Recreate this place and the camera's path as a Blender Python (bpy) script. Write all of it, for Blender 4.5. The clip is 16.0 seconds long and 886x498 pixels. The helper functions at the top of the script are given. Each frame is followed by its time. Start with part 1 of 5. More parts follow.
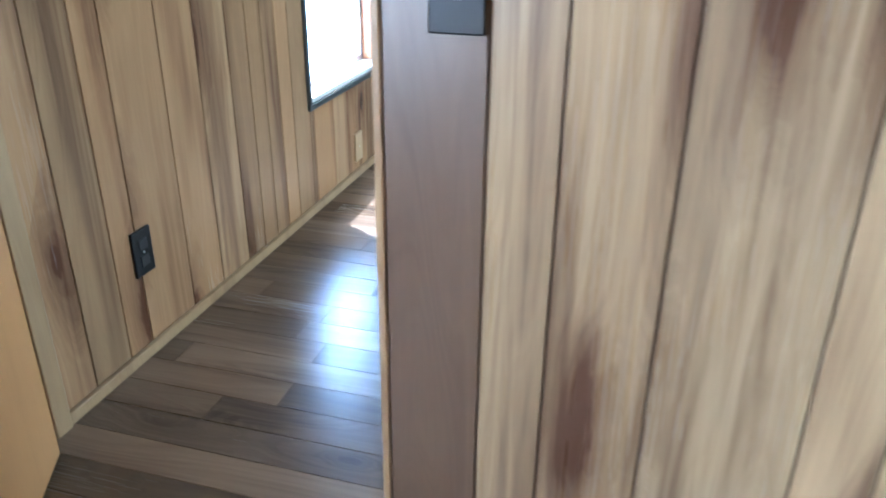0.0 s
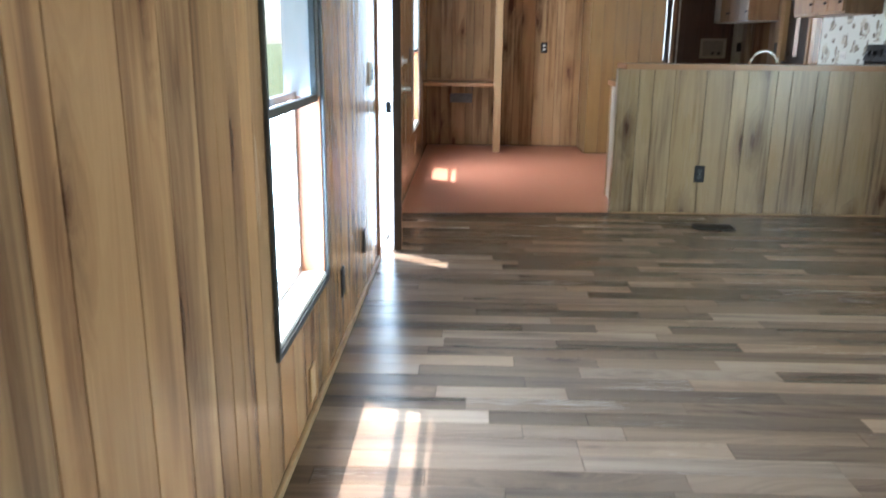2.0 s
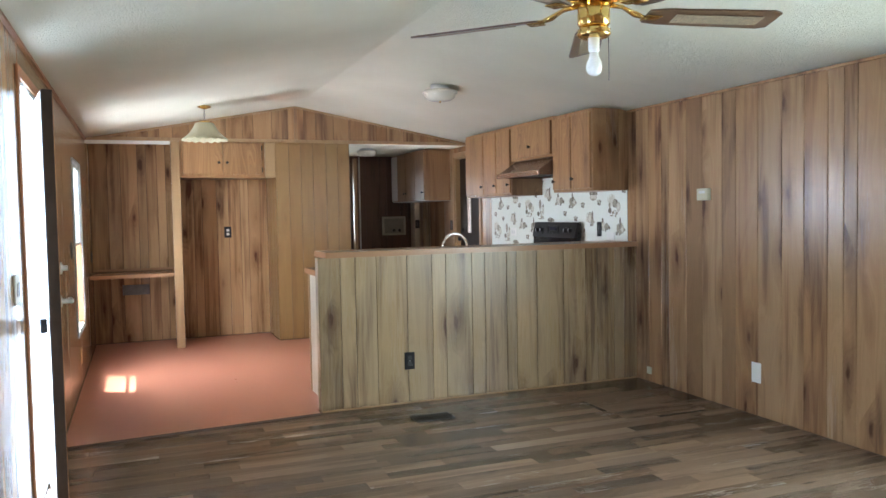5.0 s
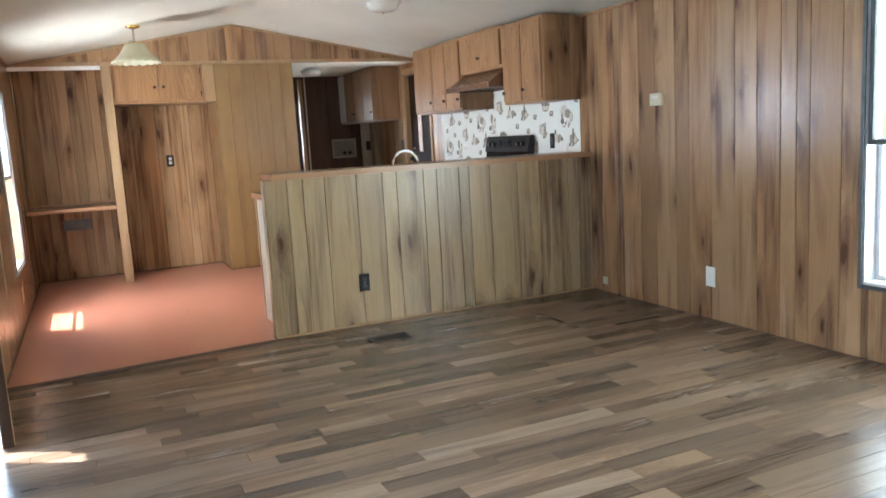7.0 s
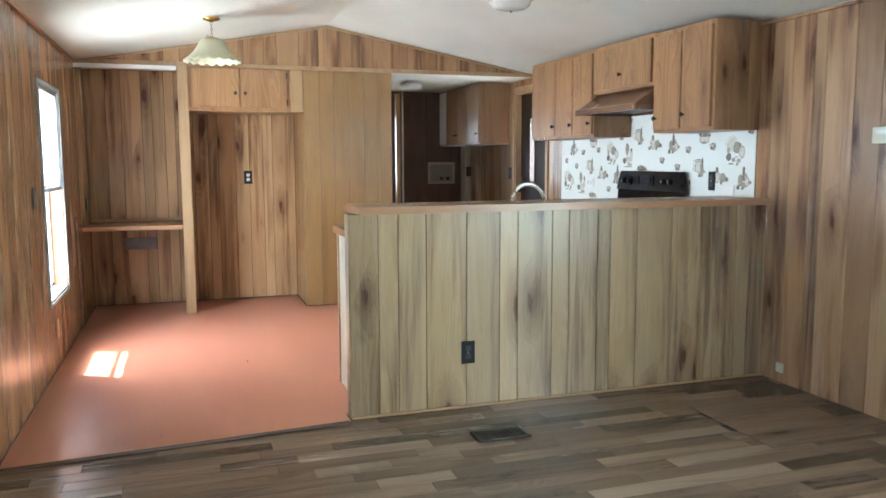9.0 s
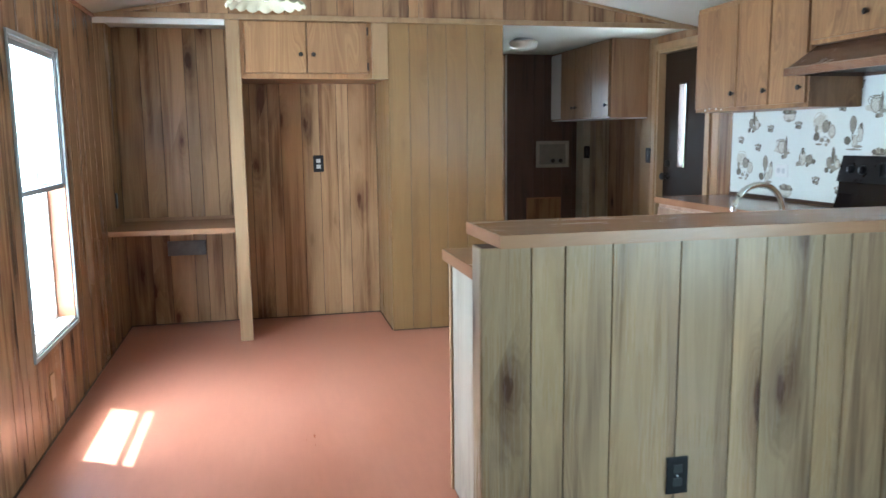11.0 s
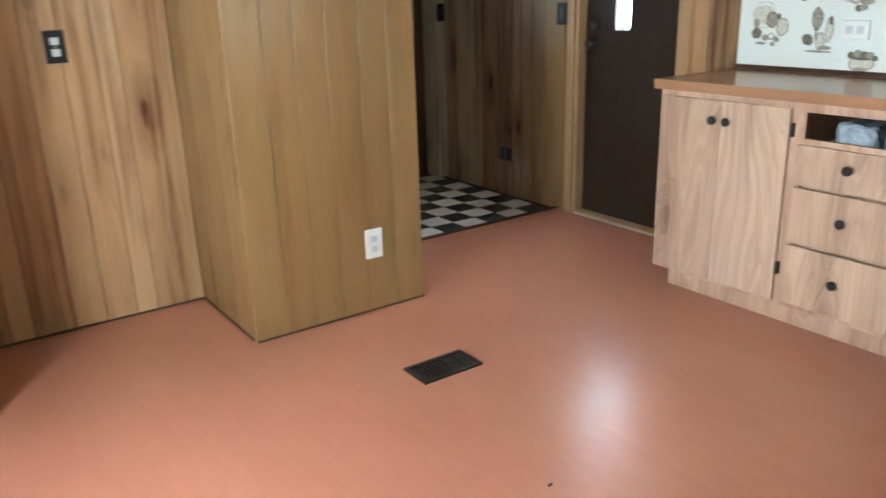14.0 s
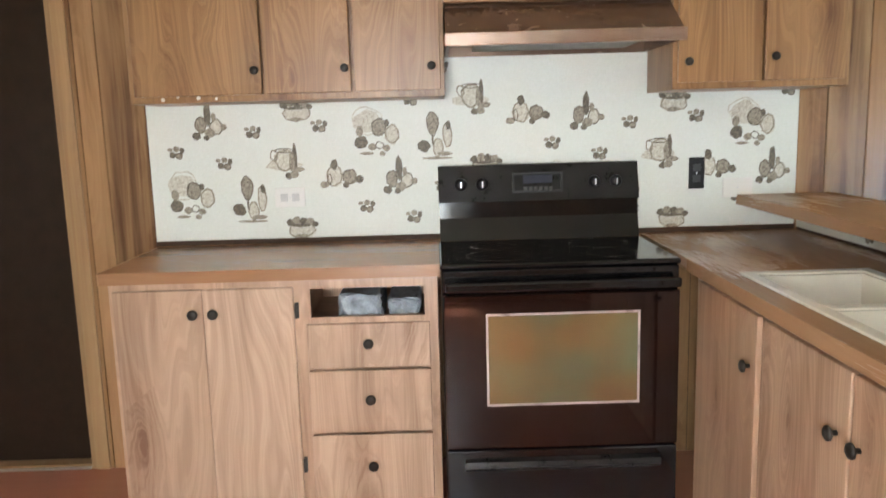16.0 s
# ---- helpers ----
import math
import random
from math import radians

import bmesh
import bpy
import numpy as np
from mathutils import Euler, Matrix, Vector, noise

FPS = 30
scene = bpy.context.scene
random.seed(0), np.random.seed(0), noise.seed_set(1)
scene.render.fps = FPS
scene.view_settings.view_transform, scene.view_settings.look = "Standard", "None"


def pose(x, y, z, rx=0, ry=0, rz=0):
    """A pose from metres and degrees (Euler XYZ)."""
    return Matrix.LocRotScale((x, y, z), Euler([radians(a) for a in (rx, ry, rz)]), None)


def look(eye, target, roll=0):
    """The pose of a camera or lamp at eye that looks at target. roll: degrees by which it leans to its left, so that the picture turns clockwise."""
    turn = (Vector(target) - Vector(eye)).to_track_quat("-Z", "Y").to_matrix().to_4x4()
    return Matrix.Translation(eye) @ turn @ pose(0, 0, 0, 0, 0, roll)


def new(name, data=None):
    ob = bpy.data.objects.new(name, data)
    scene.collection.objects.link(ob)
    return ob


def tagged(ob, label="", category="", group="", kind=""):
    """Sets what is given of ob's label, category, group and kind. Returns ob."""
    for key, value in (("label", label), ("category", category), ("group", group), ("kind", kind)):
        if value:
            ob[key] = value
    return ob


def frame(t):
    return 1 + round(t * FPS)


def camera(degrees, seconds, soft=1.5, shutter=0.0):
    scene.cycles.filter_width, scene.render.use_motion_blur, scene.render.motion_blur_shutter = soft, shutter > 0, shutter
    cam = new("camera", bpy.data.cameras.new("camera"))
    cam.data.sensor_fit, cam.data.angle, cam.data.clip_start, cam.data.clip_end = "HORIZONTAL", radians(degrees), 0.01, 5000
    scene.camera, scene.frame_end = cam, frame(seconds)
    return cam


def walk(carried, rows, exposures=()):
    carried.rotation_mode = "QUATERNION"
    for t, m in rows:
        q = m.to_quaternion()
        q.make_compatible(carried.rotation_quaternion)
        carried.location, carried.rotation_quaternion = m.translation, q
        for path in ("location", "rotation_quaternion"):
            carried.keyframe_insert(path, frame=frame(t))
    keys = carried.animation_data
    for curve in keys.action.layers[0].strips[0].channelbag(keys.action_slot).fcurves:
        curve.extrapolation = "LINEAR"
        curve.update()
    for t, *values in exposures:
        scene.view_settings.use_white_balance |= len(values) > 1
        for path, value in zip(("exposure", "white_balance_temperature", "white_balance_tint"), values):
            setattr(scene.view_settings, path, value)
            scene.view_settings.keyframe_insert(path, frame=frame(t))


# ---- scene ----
cam = camera(59.6, 16.0, shutter=0.25)
PATH = [
    (0, (-0.096, -0.01, 1.07), (-0.592, 1.731, 0.22), 0.6),
    (0.5, (-0.333, 0.187, 1.101), (-0.951, 1.897, 0.268), -0.2),
    (1, (-0.494, 0.371, 1.137), (-1.167, 2.062, 0.308), 0.7),
    (1.5, (-0.657, 0.419, 1.163), (-1.029, 2.261, 0.477), -0.1),
    (2, (-0.756, 0.475, 1.189), (-0.816, 2.405, 0.671), 0.5),
    (2.5, (-0.785, 0.677, 1.261), (-0.655, 2.656, 1.001), 1.3),
    (3, (-0.789, 0.848, 1.269), (-0.464, 2.817, 1.134), 1.0),
    (3.5, (-0.827, 0.983, 1.286), (-0.298, 2.909, 1.176), 0.3),
    (6, (-0.77, 1.026, 1.3), (-0.006, 2.871, 1.195), -1.6),
    (6.5, (-0.761, 1.038, 1.278), (0.04, 2.864, 1.124), -2.4),
    (7, (-0.724, 1.121, 1.246), (0.093, 2.923, 0.952), -3.3),
    (7.5, (-0.622, 1.342, 1.232), (0.062, 3.178, 0.834), -1.2),
    (8, (-0.567, 1.622, 1.222), (-0.012, 3.504, 0.835), 0.9),
    (8.5, (-0.547, 1.973, 1.246), (0.093, 3.839, 0.918), -2.2),
    (9, (-0.462, 2.329, 1.273), (0.166, 4.214, 1.047), -0.2),
    (11.5, (-0.287, 4.412, 1.326), (0.053, 6.353, 0.980), -0.1),
    (12, (-0.325, 4.823, 1.33), (-0.118, 6.766, 0.904), 1.5),
    (12.5, (-0.413, 5.194, 1.346), (-0.142, 7.113, 0.851), -1.6),
    (13, (-0.416, 5.609, 1.324), (-0.006, 7.489, 0.779), 0.8),
    (13.5, (-0.462, 6.036, 1.306), (0.231, 7.822, 0.731), 0.3),
    (14, (-0.434, 6.406, 1.285), (0.646, 7.967, 0.653), -1.8),
    (14.5, (-0.356, 6.757, 1.292), (1.121, 7.96, 0.684), -2.2),
    (15, (-0.339, 7.008, 1.293), (1.442, 7.697, 0.699), -2.8),
    (15.5, (-0.276, 7.245, 1.308), (1.642, 7.531, 0.819), -1.9),
    (16, (-0.242, 7.506, 1.355), (1.732, 7.493, 1.035), -1.6),
]
walk(cam, [(t, look(eye, target, roll)) for t, eye, target, roll in PATH],
     [(0, 2.12, 4900, 8), (1.0, 2.15, 5700, 11), (1.5, 2.05, 5900, 10), (2.5, 1.92, 5800, 9), (3.5, 1.95, 5800, 9), (6, 2.2, 6100, 13), (7, 2.25, 6100, 13), (8, 2.45, 5800, 9), (9, 2.5, 5700, 7), (11.5, 2.25, 5200, 0), (12, 2.35, 5300, -6), (13, 2.4, 5400, -6), (13.7, 2.42, 5400, -3), (14.5, 2.5, 6800, 12), (15, 2.5, 6800, 13), (15.5, 2.33, 6800, 13), (16, 2.25, 6800, 11)])

# ---- world, sun and exposure ----
SUN_TRAVEL = Vector((0.38, -0.222, -1.0)).normalized()
world = bpy.data.worlds.new("sky")
scene.world = world
world.use_nodes = True
wn = world.node_tree.nodes
sky = wn.new("ShaderNodeTexSky")
sky.sky_type = "NISHITA"
sky.sun_disc = False
sky.sun_elevation = math.asin(-SUN_TRAVEL.z)
sky.sun_rotation = math.atan2(-SUN_TRAVEL.x, -SUN_TRAVEL.y)
sky.air_density, sky.dust_density = 1.0, 1.5
wn["Background"].inputs["Strength"].default_value = 0.15
world.node_tree.links.new(sky.outputs[0], wn["Background"].inputs["Color"])

sun = new("sun", bpy.data.lights.new("sun", "SUN"))
sun.data.energy, sun.data.angle, sun.data.color = 5.0, radians(0.6), (1.0, 0.95, 0.88)
sun.matrix_world = look((-6, 8, 16), Vector((-6, 8, 16)) + SUN_TRAVEL)


def window_light(x, side, y0, y1, z0, z1, watts, colour=(0.93, 0.97, 1.0)):
    """Daylight at an opening: a lamp as large as the opening, outside its glass, shining in."""
    ob = new("daylight", bpy.data.lights.new("daylight", "AREA"))
    ob.data.shape, ob.data.size, ob.data.size_y = "RECTANGLE", y1 - y0, z1 - z0
    ob.data.energy, ob.data.color = watts, colour
    at = Vector((x, (y0 + y1) / 2, (z0 + z1) / 2))
    ob.matrix_world = look(at, at + Vector((-side, 0, 0)))


window_light(-1.375, -1, 2.37, 3.06, 0.42, 1.0, 13.0, (0.62, 0.80, 1.0))
window_light(-1.375, -1, 7.44, 8.12, 0.45, 1.72, 14.0)
window_light(2.88, 1, 1.4, 3.7, 0.40, 1.78, 18.0, (0.88, 1.0, 0.93))
# through the added window of the room behind
window_light(-1.375, -1, -2.0, -0.8, 0.47, 1.73, 42.0)
window_light(-1.39, -1, 4.74, 5.50, 0.05, 1.86, 19.0, (0.62, 0.80, 1.0))
window_light(2.88, 1, 9.30, 9.395, 1.07, 1.68, 2.6)

# lamp behind the added laundry window, to brighten the passage
passage = new("daylight", bpy.data.lights.new("daylight", "AREA"))
passage.data.shape, passage.data.size, passage.data.size_y, passage.data.energy = "RECTANGLE", 0.46, 0.83, 2.4
passage.matrix_world = look((1.60, 11.63, 1.375), (1.60, 11.0, 1.375))


# ---- shape helpers ----
def box(bm, x0, x1, y0, y1, z0, z1, bevel=0.0):
    made = bmesh.ops.create_cube(bm, size=1.0)["verts"]
    for v in made:
        v.co = Vector(((x0 + x1) / 2 + v.co.x * (x1 - x0), (y0 + y1) / 2 + v.co.y * (y1 - y0), (z0 + z1) / 2 + v.co.z * (z1 - z0)))
    if bevel:
        edges = list({e for v in made for e in v.link_edges})
        bmesh.ops.bevel(bm, geom=edges, offset=bevel, segments=2, affect="EDGES", profile=0.5)
    return bm


def boxed(x0, x1, y0, y1, z0, z1, bevel=0.0):
    return box(bmesh.new(), x0, x1, y0, y1, z0, z1, bevel)


def prism(bm, outline, axis, a0, a1):
    """A flat outline drawn in the two other axes, pushed out along one axis."""
    def put(u, v, a):
        return {"x": (a, u, v), "y": (u, a, v), "z": (u, v, a)}[axis]
    low = [bm.verts.new(put(u, v, a0)) for u, v in outline]
    high = [bm.verts.new(put(u, v, a1)) for u, v in outline]
    bm.faces.new(low)
    bm.faces.new(high[::-1])
    for i in range(len(outline)):
        j = (i + 1) % len(outline)
        bm.faces.new((low[j], low[i], high[i], high[j]))
    bmesh.ops.recalc_face_normals(bm, faces=bm.faces)
    return bm


def turned(bm, profile, centre, axis="z", segments=24):
    """A shape on the lathe: radius and height pairs turned about an axis through the centre."""
    rings = []
    for r, h in profile:
        ring = []
        for i in range(segments):
            a = 2 * math.pi * i / segments
            u, v = r * math.cos(a), r * math.sin(a)
            p = {"z": (u, v, h), "x": (h, u, v), "y": (u, h, v)}[axis]
            ring.append(bm.verts.new(Vector(centre) + Vector(p)))
        rings.append(ring)
    for a, b in zip(rings, rings[1:]):
        for i in range(segments):
            j = (i + 1) % segments
            bm.faces.new((a[i], a[j], b[j], b[i]))
    bm.faces.new(rings[0][::-1])
    bm.faces.new(rings[-1])
    bmesh.ops.recalc_face_normals(bm, faces=bm.faces)
    return bm


def tube(bm, points, radius, segments=10):
    """A round bar along points."""
    rings = []
    pts = [Vector(p) for p in points]
    for i, p in enumerate(pts):
        way = (pts[min(i + 1, len(pts) - 1)] - pts[max(i - 1, 0)]).normalized()
        side = way.cross(Vector((0, 0, 1)) if abs(way.z) < 0.9 else Vector((1, 0, 0))).normalized()
        up = side.cross(way)
        rings.append([bm.verts.new(p + radius * (math.cos(a) * side + math.sin(a) * up)) for a in (2 * math.pi * k / segments for k in range(segments))])
    for a, b in zip(rings, rings[1:]):
        for i in range(segments):
            j = (i + 1) % segments
            bm.faces.new((a[i], a[j], b[j], b[i]))
    bm.faces.new(rings[0][::-1])
    bm.faces.new(rings[-1])
    bmesh.ops.recalc_face_normals(bm, faces=bm.faces)
    return bm


def ring_frame(bm, axis, a0, a1, u0, u1, v0, v1, w, bevel=0.0):
    """Four bars round a rectangle, standing across one axis."""
    def put(ua, ub, va, vb):
        if axis == "x":
            box(bm, a0, a1, ua, ub, va, vb, bevel)
        elif axis == "y":
            box(bm, ua, ub, a0, a1, va, vb, bevel)
        else:
            box(bm, ua, ub, va, vb, a0, a1, bevel)
    put(u0, u1, v0, v0 + w)
    put(u0, u1, v1 - w, v1)
    put(u0, u0 + w, v0 + w, v1 - w)
    put(u1 - w, u1, v0 + w, v1 - w)
    return bm


def mesh_of(name, bm, material, smooth=False):
    me = bpy.data.meshes.new(name)
    bm.to_mesh(me)
    bm.free()
    me.materials.append(material)
    if smooth:
        for p in me.polygons:
            p.use_smooth = True
    return me


def thing(name, label, category, at=(0, 0, 0), group="", kind="", turn=0.0, local=False):
    """An Empty at the base of a thing. Its parts are given in the world's metres, or from its base if local."""
    ob = new(name)
    ob.empty_display_size = 0.05
    ob.matrix_basis = pose(*at, 0, 0, turn)
    ob["local"] = local
    return tagged(ob, label, category, group, kind)


def part(name, bm, material, parent, label="", smooth=False):
    ob = new(name, mesh_of(name, bm, material, smooth))
    ob.parent = parent
    if parent.type == "EMPTY" and not parent["local"]:
        ob.matrix_parent_inverse = parent.matrix_basis.inverted()
    return tagged(ob, label)


def single(name, bm, material, label, category, group="", kind="", smooth=False):
    """A thing of one mesh, with its origin at its base."""
    me = mesh_of(name, bm, material, smooth)
    lo = Vector([min(v.co[i] for v in me.vertices) for i in range(3)])
    hi = Vector([max(v.co[i] for v in me.vertices) for i in range(3)])
    base = Vector(((lo.x + hi.x) / 2, (lo.y + hi.y) / 2, lo.z))
    me.transform(Matrix.Translation(-base))
    ob = new(name, me)
    ob.location = base
    return tagged(ob, label, category, group, kind)


# ---- materials ----
class Nodes:
    """Short names for building a node material."""

    def __init__(self, name):
        self.m = bpy.data.materials.new(name)
        self.m.use_nodes = True
        self.t = self.m.node_tree
        self.shader = self.t.nodes["Principled BSDF"]

    def add(self, kind, **values):
        n = self.t.nodes.new("ShaderNode" + kind)
        for k, v in values.items():
            n.inputs[k.replace("_", " ")].default_value = v
        return n

    def link(self, a, b):
        self.t.links.new(a, b)

    def put(self, socket, value):
        if isinstance(value, (int, float, tuple)):
            self.shader.inputs[socket].default_value = value
        else:
            self.link(value, self.shader.inputs[socket])

    def math(self, op, a, b=0.0, clamp=False):
        n = self.t.nodes.new("ShaderNodeMath")
        n.operation, n.use_clamp = op, clamp
        for i, v in enumerate((a, b)):
            if isinstance(v, (int, float)):
                n.inputs[i].default_value = v
            else:
                self.link(v, n.inputs[i])
        return n.outputs[0]

    def ramp(self, fac, *stops):
        n = self.t.nodes.new("ShaderNodeValToRGB")
        while len(n.color_ramp.elements) < len(stops):
            n.color_ramp.elements.new(0.5)
        for e, (p, c) in zip(n.color_ramp.elements, stops):
            e.position, e.color = p, (*c, 1) if isinstance(c, tuple) else (c, c, c, 1)
        self.link(fac, n.inputs[0])
        return n.outputs[0]

    def mix(self, fac, a, b, blend="MIX"):
        n = self.t.nodes.new("ShaderNodeMix")
        n.data_type, n.blend_type = "RGBA", blend
        for i, v in ((0, fac), (6, a), (7, b)):
            if isinstance(v, (int, float)):
                n.inputs[i].default_value = v
            elif isinstance(v, tuple):
                n.inputs[i].default_value = (*v, 1)
            else:
                self.link(v, n.inputs[i])
        return n.outputs[2]

    def coords(self, scale, shift=None):
        tc = self.t.nodes.new("ShaderNodeTexCoord")
        vec = tc.outputs["Object"]
        if shift is not None:
            a = self.t.nodes.new("ShaderNodeVectorMath")
            a.operation = "MULTIPLY_ADD"
            self.link(shift, a.inputs[0])
            a.inputs[1].default_value = (53.0, 31.0, 71.0)
            self.link(vec, a.inputs[2])
            vec = a.outputs[0]
        n = self.t.nodes.new("ShaderNodeMapping")
        n.inputs["Scale"].default_value = scale
        self.link(vec, n.inputs["Vector"])
        return n.outputs[0]

    def noise(self, vec, scale=1.0, detail=3.0, rough=0.5, distort=0.0):
        n = self.add("TexNoise", Scale=scale, Detail=detail, Roughness=rough, Distortion=distort)
        self.link(vec, n.inputs["Vector"])
        return n.outputs["Fac"]

    def bump(self, height, strength, distance=0.002):
        n = self.add("Bump", Strength=strength, Distance=distance)
        self.link(height, n.inputs["Height"])
        self.link(n.outputs[0], self.shader.inputs["Normal"])

    def chance(self, island=False):
        if island:
            return self.t.nodes.new("ShaderNodeNewGeometry").outputs["Random Per Island"]
        return self.t.nodes.new("ShaderNodeObjectInfo").outputs["Random"]


def plain(name, colour, rough=0.5, metal=0.0, mottle=0.12, scale=18.0, bump=0.05, **more):
    """Paint, metal or plastic with slight mottling and relief."""
    n = Nodes(name)
    v = n.noise(n.coords((1, 1, 1)), scale, 4)
    fine = n.noise(n.coords((1, 1, 1)), scale * 9, 2)
    both = n.math("ADD", n.math("MULTIPLY", v, 0.7), n.math("MULTIPLY", fine, 0.3))
    dark = tuple(c * (1 - mottle) for c in colour)
    light = tuple(min(1.0, c * (1 + mottle)) for c in colour)
    n.put("Base Color", n.ramp(both, (0.3, dark), (0.7, light)))
    n.put("Roughness", n.ramp(both, (0.3, max(0.02, rough * 0.85)), (0.7, min(1.0, rough * 1.15))))
    n.put("Metallic", metal)
    if bump:
        n.bump(fine, bump)
    for k, v in more.items():
        n.put(k.replace("_", " "), v)
    return n.m


def wood(name, light, dark, along="z", rough=0.42, knots=1.0, figure=0.35, streak=0.8, vary=0.35, island=False, gloss=0.5, warm=(1.0, 0.90, 0.82), pore=0.25):
    """Grained board: long dark streaks, grain lines that flow round smudged knots, and fine pores, each piece cut from another place."""
    n = Nodes(name)
    chance = n.chance(island)

    def v(across, lengthwise):
        return n.coords({"z": (across, across, lengthwise), "x": (lengthwise, across, across), "y": (across, lengthwise, across)}[along], chance)

    # flat coordinates on the face of the board: across and along
    split = n.t.nodes.new("ShaderNodeSeparateXYZ")
    n.link(n.coords((1, 1, 1), chance), split.inputs[0])
    ax, ay, az = split.outputs
    across, lengthwise = {"z": (n.math("ADD", ax, ay), az), "x": (n.math("ADD", ay, az), ax), "y": (n.math("ADD", ax, az), ay)}[along]

    def flat(a, b):
        f = n.t.nodes.new("ShaderNodeCombineXYZ")
        n.link(a, f.inputs[0])
        n.link(b, f.inputs[1])
        return f.outputs[0]

    slow = n.noise(v(4.2, 0.55), 1.0, 2.0, 0.5, 0.3)
    spot = halo = None
    if knots:
        vor = n.add("TexVoronoi", Scale=1.0, Randomness=1.0)
        vor.voronoi_dimensions = "2D"
        n.link(flat(n.math("MULTIPLY", across, 5.4), n.math("MULTIPLY", lengthwise, 1.7)), vor.inputs["Vector"])
        wob = n.math("ADD", vor.outputs["Distance"], n.math("MULTIPLY", n.math("SUBTRACT", n.noise(v(22, 7), 1.0, 3.0, 0.6), 0.5), 0.22))
        pick = n.ramp(vor.outputs["Color"], (0.42, 0.0), (0.60, 1.0))
        spot = n.math("MULTIPLY", n.ramp(wob, (0.0, 1.0), (0.04, 0.6), (0.10, 0.0)), pick)
        halo = n.math("MULTIPLY", n.ramp(wob, (0.02, 1.0), (0.16, 0.55), (0.44, 0.0)), pick)
        slow = n.math("ADD", slow, n.math("MULTIPLY", halo, 0.22))
    phase = n.math("ADD", n.math("MULTIPLY", slow, 40.0), n.math("MULTIPLY", across, 62.0))
    grain = n.ramp(n.noise(flat(phase, n.math("MULTIPLY", lengthwise, 0.8)), 1.0, 3.0, 0.62), (0.36, 0.0), (0.62, 1.0))
    bunch = n.ramp(n.noise(v(7.5, 0.75), 1.0, 2.0, 0.5, 0.4), (0.46, 0.0), (0.60, 1.0))
    broad = n.math("MULTIPLY", bunch, n.ramp(n.noise(v(26.0, 0.9), 1.0, 3.0, 0.6, 0.6), (0.36, 0.15), (0.58, 1.0)))
    board = n.ramp(n.math("FRACT", n.math("MULTIPLY", chance, 13.7)), (0.55, 0.0), (1.0, 1.0))
    pores = n.noise(v(260.0, 7.0), 1.0, 2.0, 0.6)
    patch = n.noise(v(3.0, 0.9), 1.0, 2.0)
    total = n.math("ADD", n.math("MULTIPLY", broad, streak * 0.72), n.math("MULTIPLY", grain, figure * 0.5))
    total = n.math("ADD", total, n.math("MULTIPLY", board, vary * 0.5))
    total = n.math("ADD", total, n.math("MULTIPLY", n.math("SUBTRACT", pores, 0.5), pore))
    total = n.math("ADD", total, n.math("MULTIPLY", n.math("SUBTRACT", patch, 0.5), 0.4 * streak))
    if knots:
        total = n.math("ADD", total, n.math("MULTIPLY", n.math("ADD", n.math("MULTIPLY", spot, 0.5), n.math("MULTIPLY", halo, 0.75)), knots))
    total = n.math("MULTIPLY", total, 1.0, True)
    colour = n.mix(total, light, dark)
    hue = n.math("FRACT", n.math("MULTIPLY", chance, 7.31))
    colour = n.mix(n.math("MULTIPLY", hue, 0.7), colour, warm, "MULTIPLY")
    level = n.math("ADD", n.math("MULTIPLY", chance, vary), 1.0 - vary * 0.55)
    grey = n.t.nodes.new("ShaderNodeCombineColor")
    for i in range(3):
        n.link(level, grey.inputs[i])
    colour = n.mix(1.0, colour, grey.outputs[0], "MULTIPLY")
    n.put("Base Color", colour)
    n.put("Roughness", n.math("ADD", n.math("MULTIPLY", n.math("SUBTRACT", pores, 0.5), 0.05), n.math("ADD", n.math("MULTIPLY", patch, 0.12), rough - 0.06)))
    n.put("Specular IOR Level", gloss)
    n.bump(pores, 0.06, 0.001)
    return n.m


M_PANEL = wood("wall_panelling", (0.37, 0.226, 0.116), (0.085, 0.037, 0.020), rough=0.25, knots=0.85, streak=0.8, figure=0.3, vary=0.34, warm=(1.0, 0.87, 0.77))
M_PANEL_PALE = wood("pale_panelling", (0.40, 0.298, 0.170), (0.085, 0.042, 0.024), rough=0.28, knots=0.95, streak=0.8, figure=0.32, vary=0.22, warm=(1.0, 0.92, 0.84))
M_HONEY = wood("honey_panelling", (0.27, 0.163, 0.062), (0.135, 0.07, 0.025), rough=0.3, knots=0.3, streak=0.4, figure=0.35, vary=0.12)
M_END = wood("pale_end_panel", (0.45, 0.42, 0.33), (0.24, 0.19, 0.13), rough=0.35, knots=0.6, streak=0.6, figure=0.4, vary=0.05)
# Lighter copy of M_PANEL; light reaching the alcoves is mixed into its colour.
M_PANEL_LIT = wood("alcove_panelling_lit", (0.46, 0.295, 0.150), (0.105, 0.046, 0.025), rough=0.25, knots=0.85, streak=0.7, figure=0.3, vary=0.3, warm=(1.0, 0.88, 0.78))
M_BROWN_BOARD = wood("brown_board", (0.135, 0.086, 0.052), (0.055, 0.030, 0.018), rough=0.35, knots=0.4, streak=0.6, figure=0.4, vary=0.1)
M_PANEL_DARK = wood("dark_panelling", (0.11, 0.055, 0.033), (0.035, 0.017, 0.011), rough=0.4, knots=0.5, vary=0.25)
M_GROOVE = plain("groove_brown", (0.06, 0.03, 0.014), 0.7)
